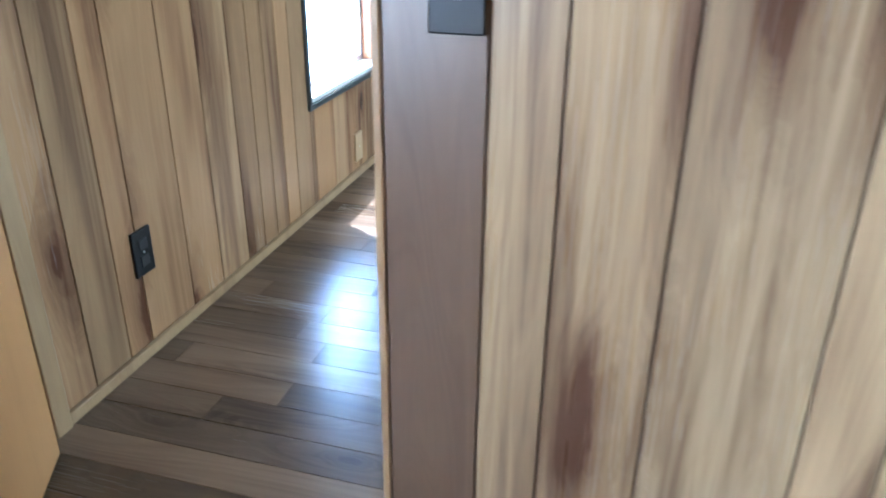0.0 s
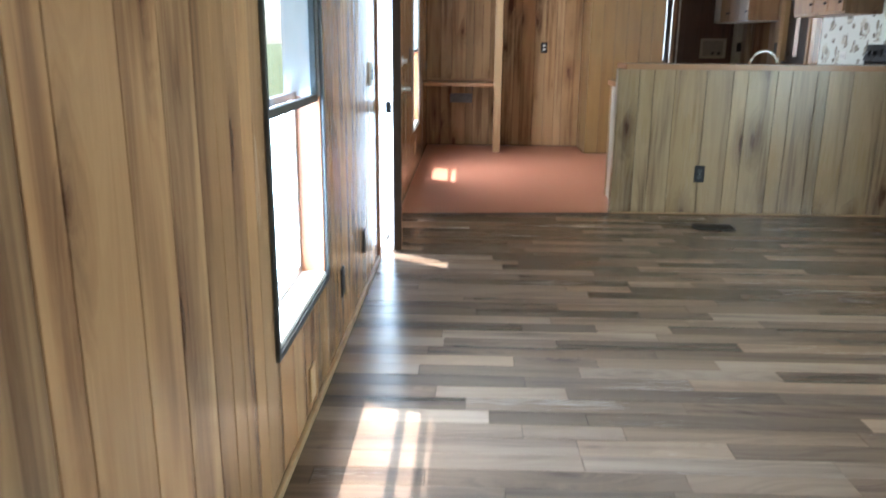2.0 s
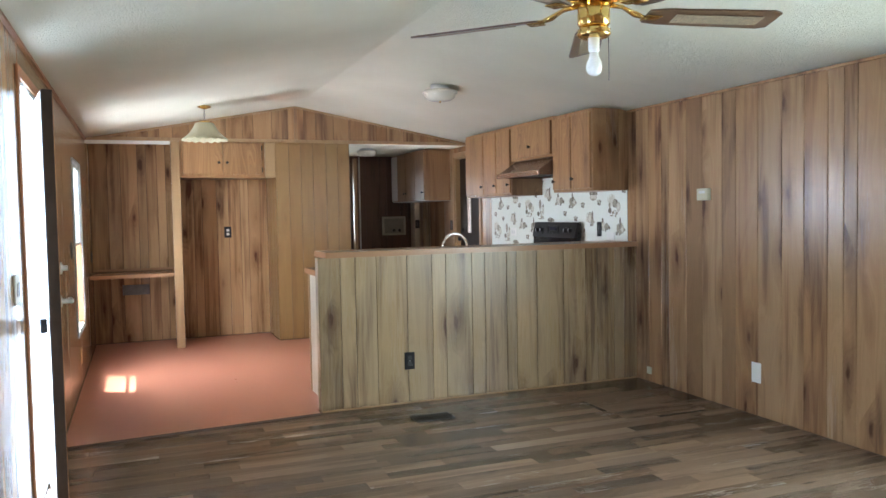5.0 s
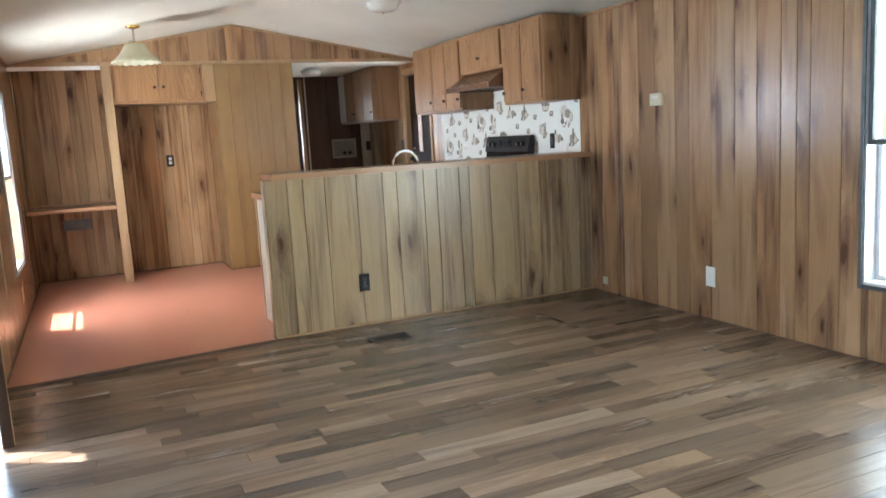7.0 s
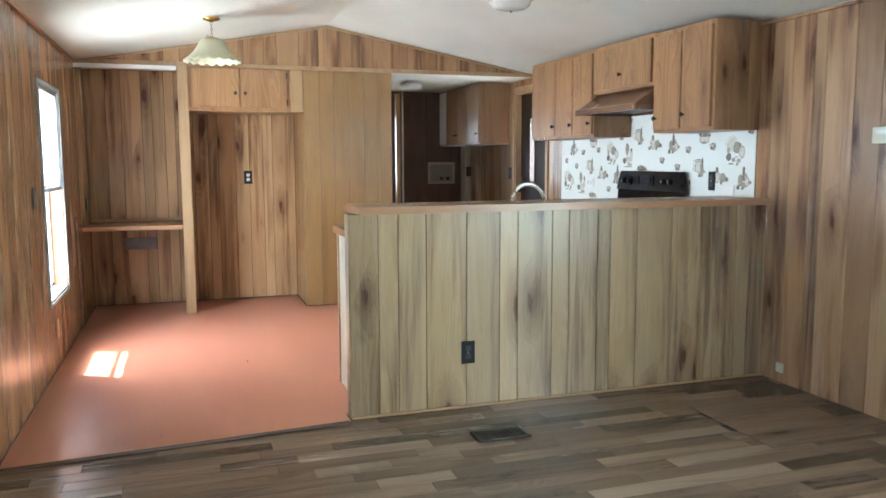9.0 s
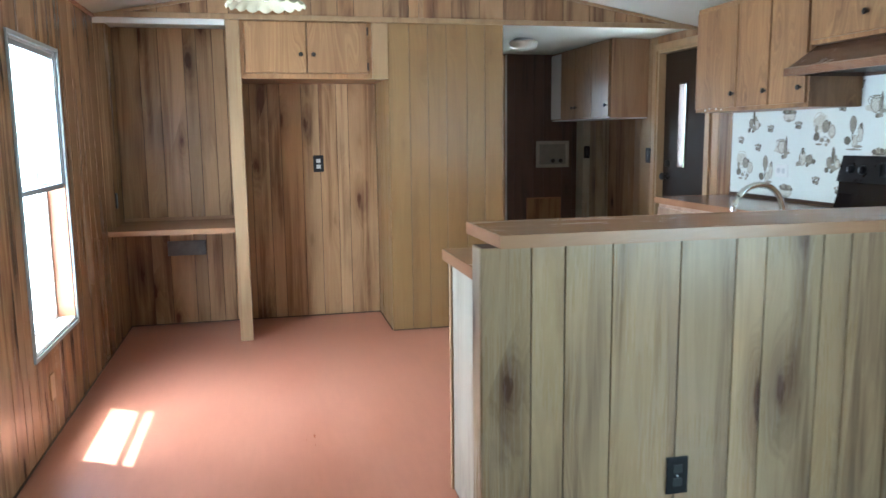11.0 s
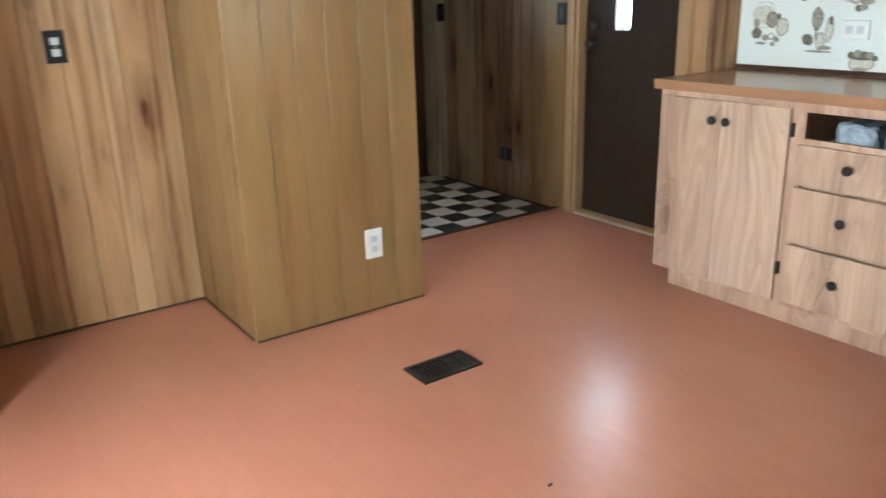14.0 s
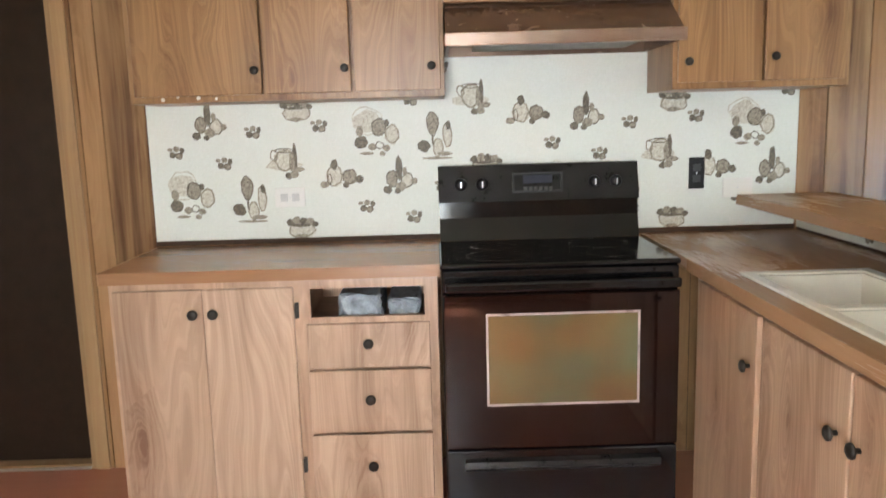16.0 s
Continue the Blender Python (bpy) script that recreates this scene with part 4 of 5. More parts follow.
def ceiling_fan(x, y):
    f = thing("ceiling_fan", "brass ceiling fan with walnut and cane blades", "ceiling fan", (x, y, 2.43))
    part("canopy", turned(bmesh.new(), [(0.075, 2.428), (0.07, 2.39), (0.03, 2.36)], (x, y, 0), "z", 28), M_BRASS, f, smooth=True)
    part("downrod", turned(bmesh.new(), [(0.012, 2.37), (0.012, 2.13)], (x, y, 0), "z", 12), M_BRASS, f, smooth=True)
    part("motor", turned(bmesh.new(), [(0.03, 2.20), (0.09, 2.18), (0.115, 2.14), (0.115, 2.08), (0.09, 2.045), (0.05, 2.035)], (x, y, 0), "z", 32), M_BRASS, f, "polished brass motor housing", True)
    part("switch_housing", turned(bmesh.new(), [(0.045, 2.04), (0.058, 2.03), (0.058, 1.965), (0.05, 1.955), (0.03, 1.95)], (x, y, 0), "z", 28), M_BRASS, f, "polished brass switch housing", True)
    part("light_fitter", turned(bmesh.new(), [(0.05, 1.95), (0.06, 1.945), (0.056, 1.94), (0.062, 1.93), (0.056, 1.922), (0.05, 1.918), (0.02, 1.916)], (x, y, 0), "z", 28), M_BRASS, f, "ribbed brass fitter", True)
    part("lamp_socket", turned(bmesh.new(), [(0.02, 1.917), (0.02, 1.87), (0.017, 1.865)], (x, y, 0), "z", 16), M_WHITE, f, smooth=True)
    part("bulb", turned(bmesh.new(), [(0.014, 1.866), (0.017, 1.85), (0.026, 1.83), (0.029, 1.812), (0.024, 1.793), (0.01, 1.783), (0.002, 1.782)], (x, y, 0), "z", 20), M_BULB, f, "bare frosted bulb", True)
    part("pull_chain", tube(bmesh.new(), [(x + 0.055, y - 0.01, 1.95), (x + 0.056, y - 0.01, 1.85), (x + 0.056, y - 0.01, 1.765)], 0.0015, 6), M_DARK_METAL, f)
    for k in range(5):
        turn = Matrix.Translation((x, y, 0)) @ pose(0, 0, 0, 0, 0, -11 + 72 * k)
        tilt = Matrix.Translation((0, 0, 2.0)) @ Matrix.Rotation(radians(-12), 4, "X") @ Matrix.Translation((0, 0, -2.0))
        bm = bmesh.new()
        tube(bm, [(0.05, 0, 2.035), (0.11, 0, 2.03), (0.16, 0.012, 2.005), (0.20, 0.0, 1.995)], 0.008, 8)
        tube(bm, [(0.11, 0, 2.03), (0.16, -0.016, 2.005), (0.20, 0.0, 1.995)], 0.006, 8)
        box(bm, 0.19, 0.25, -0.035, 0.035, 1.9905, 1.9955, 0.002)
        bm.transform(turn)
        arm = part("blade_arm", bm, M_BRASS, f, smooth=True)
        bm = bmesh.new()
        outline = [(0.20, -0.045), (0.26, -0.058), (0.68, -0.07), (0.715, -0.055), (0.715, 0.055), (0.68, 0.07), (0.26, 0.058), (0.20, 0.045)]
        prism(bm, outline, "z", 1.997, 2.004)
        bm.transform(turn @ tilt)
        blade = part("blade", bm, M_BLADE, f, "walnut blade with a cane panel")
        bm = bmesh.new()
        for i in range(29):
            u = 0.31 + i * 0.0122
            box(bm, u - 0.0032, u + 0.0032, -0.03, 0.03, 1.9935, 1.9965)
        for i in range(6):
            w = -0.03 + i * 0.012
            box(bm, 0.307, 0.655, w - 0.003, w + 0.003, 1.9925, 1.9934)
        bm.transform(turn @ tilt)
        part("cane_panel", bm, M_CANE, blade)


ceiling_fan(0.75, 3.44)


# ---- kitchen ----
def knob(parent, x, y, z, axis, sgn, r=0.014):
    part("knob", turned(bmesh.new(), [(0.006, 0), (0.006, sgn * 0.012), (r, sgn * 0.016), (r, sgn * 0.022), (r * 0.6, sgn * 0.026)], (x, y, z), axis, 14), M_DARK_METAL, parent, "dark bronze knob", True)


def hinge(parent, x0, x1, y0, y1, z):
    part("hinge", boxed(x0, x1, y0, y1, z - 0.025, z + 0.025, 0.002), M_DARK_METAL, parent)


def upper_cabinet(label, y0, y1, z0, z1, doors, knobs, xf=2.43):
    """A wall cabinet on the far long wall; doors are spans along y, knobs their places."""
    c = thing("wall_cabinet", label, "wall cabinet", (R - 0.16, (y0 + y1) / 2, z0), "upper kitchen cabinets")
    bm = bmesh.new()
    top = lambda x: min(z1, slope(x) - 0.006)
    prism(bm, [(xf + 0.019, z0), (R - 0.002, z0), (R - 0.002, top(R)), (xf + 0.019, top(xf))], "y", y0, y1)
    part("body", bm, M_OAK, c)
    part("face_frame", ring_frame(bmesh.new(), "x", xf, xf + 0.0185, y0, y1, z0, z1, 0.032, 0.0015), M_OAK, c)
    for (a, b), (ky, kz) in zip(doors, knobs):
        d = part("door", boxed(xf - 0.018, xf - 0.0005, a, b, z0 + 0.022, z1 - 0.03, 0.003), M_OAK, c)
        knob(d, xf - 0.018, ky, kz, "x", -1)
    return c


UZ = 1.447
near = upper_cabinet("two-door oak wall cabinet beside the range hood", 6.10, 6.695, UZ, 2.075, [(6.115, 6.388), (6.40, 6.68)], [(6.36, UZ + 0.10), (6.65, UZ + 0.09)])
for xa, xb in ((2.432, 2.548), (2.552, 2.66), (2.664, 2.745)):
    part("end_panel", prism(bmesh.new(), [(xa, UZ), (xb, UZ), (xb, min(2.075, slope(xb) - 0.008)), (xa, min(2.075, slope(xa) - 0.008))], "y", 6.0935, 6.0995), M_PANEL, near, "dark knotty panelling")
upper_cabinet("short oak cabinet above the range hood", 6.697, 7.465, 1.752, 2.085, [(6.72, 7.45)], [(7.08, 1.86)])
upper_cabinet("three-door oak wall cabinet with dark knobs", 7.467, 8.53, UZ, 2.085, [(7.48, 7.77), (7.782, 8.07), (8.08, 8.51)], [(7.51, UZ + 0.10), (7.80, UZ + 0.10), (8.10, UZ + 0.10)])

hood = thing("range_hood", "copper-brown range hood under a short cabinet", "range hood", (2.5, 7.08, 1.60))
bm = prism(bmesh.new(), [(2.29, 1.635), (R - 0.002, 1.635), (R - 0.002, 1.75), (2.46, 1.75), (2.44, 1.735)], "y", 6.70, 7.462)
part("canopy", bm, M_HOOD, hood)
part("front_lip", boxed(2.275, 2.292, 6.695, 7.467, 1.596, 1.638, 0.003), plain("bright_copper", (0.66, 0.50, 0.42), 0.2, 0.9, mottle=0.15), hood, "bright copper front lip")
part("skirt", ring_frame(bmesh.new(), "z", 1.60, 1.634, 2.293, R - 0.002, 6.70, 7.462, 0.012), M_HOOD, hood)
part("filter", boxed(2.40, 2.68, 6.80, 7.36, 1.612, 1.618), M_DARK_METAL, hood, "metal grease filter")
part("lamp_lens", boxed(2.32, 2.38, 7.0, 7.16, 1.608, 1.616), M_CREAM, hood)

paper = single("wallpaper_panel", boxed(R - 0.0035, R - 0.0005, 6.112, 8.598, 0.92, 1.6), M_PAPER, "cream backsplash wallpaper with grey-brown still-life sprigs", "wallpaper", kind="structure")
strip = single("wallpaper_panel", boxed(0.40, R - 0.004, PEN_Y + 0.1, PEN_Y + 0.103, 0.92, 1.012), M_PAPER, "low strip of sprig wallpaper behind the sink", "wallpaper", kind="structure")
# printed still lifes: centre and half size in millimetres, tone 0 wash, 1 shading, 2 dark, ring width where hollow
PEAR = [(-30, 8, 33, 40, 0, 0), (-30, 8, 31, 40, 1, 5), (-30, -36, 14, 20, 2, 0), (28, 12, 27, 29, 1, 0), (28, 12, 27, 29, 2, 4), (64, 22, 16, 15, 2, 0), (-70, 40, 17, 14, 1, 0), (12, 44, 12, 11, 2, 0), (-50, 20, 10, 22, 2, 4)]
PLATE = [(-30, -38, 60, 54, 0, 5), (-30, -36, 50, 44, 0, 0), (14, -16, 30, 34, 1, 0), (14, -16, 30, 34, 2, 5), (62, 14, 28, 38, 0, 0), (62, 14, 28, 38, 1, 6), (-56, 42, 25, 25, 2, 0), (-14, 60, 15, 14, 1, 0), (14, 54, 16, 15, 2, 4), (40, 66, 14, 13, 1, 0), (-34, 84, 26, 6, 1, 0), (24, 86, 12, 10, 1, 0), (-60, 0, 14, 22, 1, 0), (44, -30, 10, 14, 2, 0)]
TREES = [(-14, -52, 24, 46, 1, 0), (-14, -52, 24, 46, 2, 4), (42, -8, 18, 50, 0, 0), (42, -8, 18, 50, 1, 5), (46, -44, 10, 18, 2, 0), (-48, 34, 25, 23, 2, 0), (6, 40, 21, 36, 0, 0), (6, 40, 21, 36, 1, 5), (0, 80, 60, 5, 1, 0), (30, 64, 30, 8, 1, 0), (-14, 10, 4, 22, 2, 0)]
BOWL = [(0, 10, 52, 34, 0, 0), (0, 10, 52, 34, 1, 5), (0, 34, 26, 8, 1, 0), (-44, -20, 15, 14, 2, 0), (-18, -28, 17, 15, 1, 0), (8, -24, 16, 15, 2, 0), (34, -22, 16, 14, 1, 0), (52, -12, 12, 11, 2, 0), (-2, -8, 40, 6, 2, 0)]
JUG = [(-12, 18, 70, 20, 0, 0), (-6, 0, 42, 44, 0, 0), (-6, 0, 42, 44, 1, 7), (-8, -36, 40, 10, 2, 4), (30, -10, 9, 52, 2, 0), (18, 8, 10, 36, 1, 0), (-48, -18, 16, 22, 1, 5), (4, 60, 14, 13, 2, 0), (26, 56, 17, 14, 1, 0), (40, 36, 26, 10, 1, 0)]
BOTTLE = [(-2, -36, 13, 46, 2, 0), (-30, 4, 22, 34, 1, 0), (-30, 4, 22, 34, 2, 4), (28, 12, 24, 30, 0, 0), (28, 12, 24, 30, 2, 5), (-48, 46, 16, 15, 2, 0), (2, 34, 20, 18, 1, 0), (56, 14, 13, 12, 1, 0), (20, -24, 9, 18, 1, 0), (-10, 52, 12, 10, 2, 0)]
SPRIG = [(-14, 8, 13, 13, 2, 0), (10, 12, 14, 13, 1, 0), (10, 12, 14, 13, 2, 4), (0, -14, 12, 11, 1, 0), (22, -8, 9, 12, 2, 0), (-24, -12, 10, 7, 1, 0)]
LAYOUT = ((PLATE, 0, 0), (TREES, 0.232, -0.029), (BOWL, 0.42, -0.138), (JUG, 0.377, 0.123), (PEAR, 0.587, 0.065), (BOTTLE, 0.087, 0.268),
          (SPRIG, -0.043, 0.162), (SPRIG, 0.138, 0.116), (SPRIG, 0.254, 0.232), (SPRIG, 0.507, 0.249))


def print_sprigs(sheet, spots, place):
    """Lay the printed shapes a hair above the paper; place(u, z, lift) gives a point of the sheet."""
    rng = random.Random(71)
    tones = [([], []), ([], []), ([], [])]
    for motif, u0, z0, flip in spots:
        for k, (cx, cz, rx, rz, tone, hollow) in enumerate(motif):
            verts, faces = tones[tone]
            lift, base, n = 0.0003 + 0.00005 * k + 0.00001 * tone, len(verts), 16
            wob = [1 + rng.uniform(-0.13, 0.13) for i in range(n)]
            for inner in ((1.0, 0.0) if hollow else (1.0,)):
                for i in range(n):
                    a, cut = math.tau * i / n, 0 if inner else hollow
                    verts.append(place(u0 + flip * (cx + (rx - cut) * wob[i] * math.cos(a)) * 0.00100, z0 - (cz + (rz - cut) * wob[i] * math.sin(a)) * 0.00100, lift))
            if hollow:
                faces += [(base + i, base + (i + 1) % n, base + n + (i + 1) % n, base + n + i) for i in range(n)]
            else:
                faces.append(tuple(base + i for i in range(n)))
    for name, material, (verts, faces) in zip(("motif_wash", "motif_shading", "motif_outline"), (M_INK_PALE, M_INK_MID, M_INK_DARK), tones):
        me = bpy.data.meshes.new(name)
        me.from_pydata(verts, [], faces)
        me.materials.append(material)
        ob = new(name, me)
        ob.parent = sheet
        ob.matrix_parent_inverse = sheet.matrix_basis.inverted()


spots = []
for i in range(-1, 5):
    for j in range(-2, 4):
        for motif, du, dz in LAYOUT:
            y, z = 8.452 - i * 0.72 - du, 1.11 + (i % 2) * 0.224 + (j - 1) * 0.448 + dz
            edge = 0.03 if motif is SPRIG else 0.08
            if 6.112 + edge < y < 8.598 - edge and 0.945 < z < 1.6 - edge:
                spots.append((motif, y, z, -1))
print_sprigs(paper, spots, lambda u, z, lift: (R - 0.0035 - lift, u, z))
print_sprigs(strip, [(SPRIG, 0.55 + 0.21 * i, 0.955 + 0.02 * (i % 2), 1) for i in range(10)], lambda u, z, lift: (u, PEN_Y + 0.103 + lift, z))
trim(boxed(R - 0.012, R - 0.0036, 6.112, 8.598, 0.913, 0.932, 0.002), "dark strip along the back of the worktop", M_GROOVE)


def drawer(parent, xf, a, b, z0, z1):
    d = part("drawer_front", boxed(xf - 0.017, xf - 0.0005, a, b, z0, z1, 0.003), M_OAK_PALE, parent)
    knob(d, xf - 0.017, (a + b) / 2, (z0 + z1) / 2 + 0.01, "x", -1, 0.017)


base = thing("base_cabinet", "pale oak base cabinet with drawers and an open slot", "base cabinet", (2.45, 8.04, 0))
XF = 2.215
bm = bmesh.new()
box(bm, XF + 0.02, R - 0.002, 7.962, 8.575, 0.09, 0.872)
box(bm, XF + 0.02, R - 0.002, 7.512, 7.961, 0.09, 0.70)
box(bm, R - 0.03, R - 0.002, 7.512, 7.961, 0.70, 0.872)
box(bm, XF + 0.02, R - 0.03, 7.512, 7.525, 0.70, 0.872)
part("body", bm, M_OAK_PALE, base)
bm = bmesh.new()
for a, b, c, d in ((7.512, 7.555, 0.09, 0.872), (7.925, 7.985, 0.09, 0.872), (8.55, 8.575, 0.09, 0.872), (7.555, 7.925, 0.838, 0.872), (7.985, 8.55, 0.838, 0.872),
                   (7.555, 7.925, 0.705, 0.742), (7.555, 7.925, 0.09, 0.11), (7.985, 8.55, 0.09, 0.11)):
    box(bm, XF, XF + 0.0195, a, b, c, d)
part("face_frame", bm, M_OAK_PALE, base)
for a, b, k in ((7.978, 8.2696, 8.235), (8.2704, 8.56, 8.30)):
    d = part("door", boxed(XF - 0.017, XF - 0.0005, a, b, 0.105, 0.848, 0.003), M_OAK_PALE, base)
    knob(d, XF - 0.017, k, 0.77, "x", -1, 0.017)
for z in (0.24, 0.77):
    hinge(base, XF - 0.019, XF - 0.0005, 7.963, 7.975, z)
drawer(base, XF, 7.54, 7.94, 0.574, 0.722)
drawer(base, XF, 7.54, 7.94, 0.352, 0.564)
drawer(base, XF, 7.54, 7.94, 0.112, 0.342)
part("toe_kick", boxed(XF + 0.045, R - 0.002, 7.515, 8.52, 0.004, 0.0895), M_OAK_PALE, base)
for seed, (x0, x1, y0, y1, top) in enumerate(((2.27, 2.50, 7.70, 7.84, 0.805), (2.28, 2.52, 7.575, 7.675, 0.785))):
    rng = random.Random(seed)
    bm = boxed(x0, x1, y0, y1, 0.701, top, 0.012)
    bmesh.ops.subdivide_edges(bm, edges=bm.edges[:], cuts=3, use_grid_fill=True)
    for vert in bm.verts:
        if vert.co.z > 0.705:
            vert.co += Vector((rng.uniform(-1, 1), rng.uniform(-1, 1), rng.uniform(-1, 0.4))) * 0.007
    single("wrapped_parcel", bm, M_WRAP, "crumpled blue-grey plastic wrapped parts inside the drawer slot", "parcel", "wrapped parts")
wt = thing("worktop", "glossy brown wood-grain laminate worktop beside the stove", "worktop", (2.46, 8.05, 0.873))
part("slab", boxed(2.196, R - 0.0125, 7.503, 8.592, 0.873, 0.911), M_COUNTER_Y, wt)
part("edge_band", boxed(2.190, 2.1955, 7.503, 8.592, 0.8725, 0.9115), M_COUNTER_Y, wt, "chipped laminate edge")
part("edge_band", boxed(2.190, R - 0.0125, 8.5925, 8.598, 0.8725, 0.9115), M_COUNTER, wt)

# L-shaped worktop with sink behind the half wall
SX = (1.05, 1.885, 6.30, 6.645)
bm = bmesh.new()
for a, b, c, d in ((0.34, SX[0], PEN_Y + 0.104, 6.715), (SX[1], R - 0.0125, PEN_Y + 0.104, 6.715), (SX[0], SX[1], PEN_Y + 0.104, SX[2]), (SX[0], SX[1], SX[3], 6.715)):
    box(bm, a, b, c, d, 0.873, 0.911)
bmesh.ops.remove_doubles(bm, verts=bm.verts, dist=0.0002)
wt = thing("worktop", "brown wood-grain laminate worktop holding the sink", "worktop", (1.5, 6.4, 0.873))
part("slab", bm, M_COUNTER, wt)
part("edge_band", boxed(0.335, 2.158, 6.7155, 6.721, 0.8725, 0.9115), M_COUNTER, wt)
part("edge_band", boxed(0.334, 0.3395, PEN_Y + 0.104, 6.715, 0.8725, 0.9115), M_COUNTER_Y, wt)
bar = thing("bar_top", "raised wood-grain laminate bar on the half wall", "bar top", (1.5, 6.16, 1.015))
part("slab", boxed(0.334, R - 0.001, 5.979, 6.336, 1.0155, 1.0515, 0.003), M_COUNTER, bar)
part("edge_band", boxed(0.328, R - 0.001, 5.974, 5.9785, 1.0150, 1.052), M_COUNTER, bar)
part("edge_band", boxed(0.328, R - 0.001, 6.3365, 6.341, 1.0150, 1.052), M_COUNTER, bar)
part("edge_band", boxed(0.3285, 0.3335, 5.979, 6.336, 1.0150, 1.052), M_COUNTER_Y, bar)

sinkbase = thing("sink_cabinet", "oak cabinet run under the sink worktop", "base cabinet", (1.5, 6.4, 0))
part("body", boxed(0.368, 2.18, PEN_Y + 0.104, 6.655, 0.09, 0.72), M_OAK_PALE, sinkbase)
part("end_panel", boxed(0.358, 0.3675, PEN_Y + 0.104, 6.675, 0.004, 0.872), M_END, sinkbase, "pale grained end panel")
part("edge_strip", boxed(0.346, 0.357, PEN_Y + 0.104, PEN_Y + 0.13, 0.004, 0.872), M_TRIM, sinkbase)
part("edge_strip", boxed(0.350, 0.3575, 6.655, 6.678, 0.004, 0.872), M_TRIM, sinkbase)
bm = bmesh.new()
for a, b in ((0.368, 0.42), (0.86, 0.90), (1.20, 1.24), (1.62, 1.69), (2.12, 2.18)):
    box(bm, a, b, 6.656, 6.675, 0.09, 0.872)
box(bm, 0.42, 2.12, 6.656, 6.675, 0.835, 0.872)
part("face_frame", bm, M_OAK_PALE, sinkbase)
for a, b, k in ((1.68, 2.13, 1.72), (1.225, 1.635, 1.27), (0.885, 1.215, 1.18), (0.41, 0.875, 0.84)):
    d = part("door", boxed(a, b, 6.6755, 6.692, 0.11, 0.845, 0.003), M_OAK_PALE, sinkbase)
    knob(d, k, 6.692, 0.70, "y", 1, 0.017)
part("toe_kick", boxed(0.372, 2.15, PEN_Y + 0.11, 6.61, 0.004, 0.0895), M_TRIM, sinkbase)

sink = thing("kitchen_sink", "white enamel double sink set in the worktop", "sink", (1.47, 6.47, 0.75))
bm = bmesh.new()
ring_frame(bm, "z", 0.9115, 0.919, SX[0] - 0.012, SX[1] + 0.012, SX[2] - 0.012, SX[3] + 0.012, 0.035, 0.003)
box(bm, 1.45, 1.485, SX[2] + 0.024, SX[3] - 0.024, 0.9115, 0.918, 0.003)
part("rim", bm, M_SINK, sink)
for a, b in ((SX[0] + 0.022, 1.455), (1.48, SX[1] - 0.022)):
    bm = bmesh.new()
    ring_frame(bm, "z", 0.765, 0.9112, a, b, SX[2] + 0.022, SX[3] - 0.022, 0.008)
    box(bm, a, b, SX[2] + 0.022, SX[3] - 0.022, 0.755, 0.7648)
    basin = part("basin", bm, M_SINK, sink)
    part("drain", turned(bmesh.new(), [(0.04, 0.7652), (0.04, 0.769), (0.03, 0.7695)], ((a + b) / 2, 6.47, 0), "z", 20), M_CHROME, basin)

faucet = thing("faucet", "chrome gooseneck faucet on the sink", "faucet", (1.50, 6.375, 0.919))
part("deck_plate", boxed(1.40, 1.60, 6.355, 6.40, 0.9195, 0.932, 0.005), M_CHROME, faucet)
pts = [(1.50, 6.375, 0.93)] + [(1.40 + 0.10 * math.cos(a), 6.375, 1.04 + 0.10 * math.sin(a)) for a in (math.pi * k / 14 for k in range(15))] + [(1.30, 6.375, 1.0)]
part("spout", tube(bmesh.new(), pts, 0.011, 12), M_CHROME, faucet, smooth=True)
for fx in (1.425, 1.575):
    part("tap_handle", turned(bmesh.new(), [(0.018, 0.932), (0.016, 0.955), (0.022, 0.962), (0.02, 0.985), (0.008, 0.99)], (fx, 6.377, 0), "z", 16), M_CHROME, faucet, smooth=True)

for i, y in enumerate((8.24, 8.30, 8.37, 8.42)):
    single("filler_spot", turned(bmesh.new(), [(0.005 + 0.002 * (i % 2), -0.0008), (0.005 + 0.002 * (i % 2), 0.0)], (2.43, y, UZ + 0.012 + 0.004 * (i % 3)), "x", 10), M_WHITE, "pale blob of wood filler on cabinet frame", "filler", "filler spots")
single("debris", boxed(0.80, 0.815, 7.72, 7.728, 0.0032, 0.006, 0.001), M_BLACK, "tiny dark scrap on terracotta flooring", "debris")

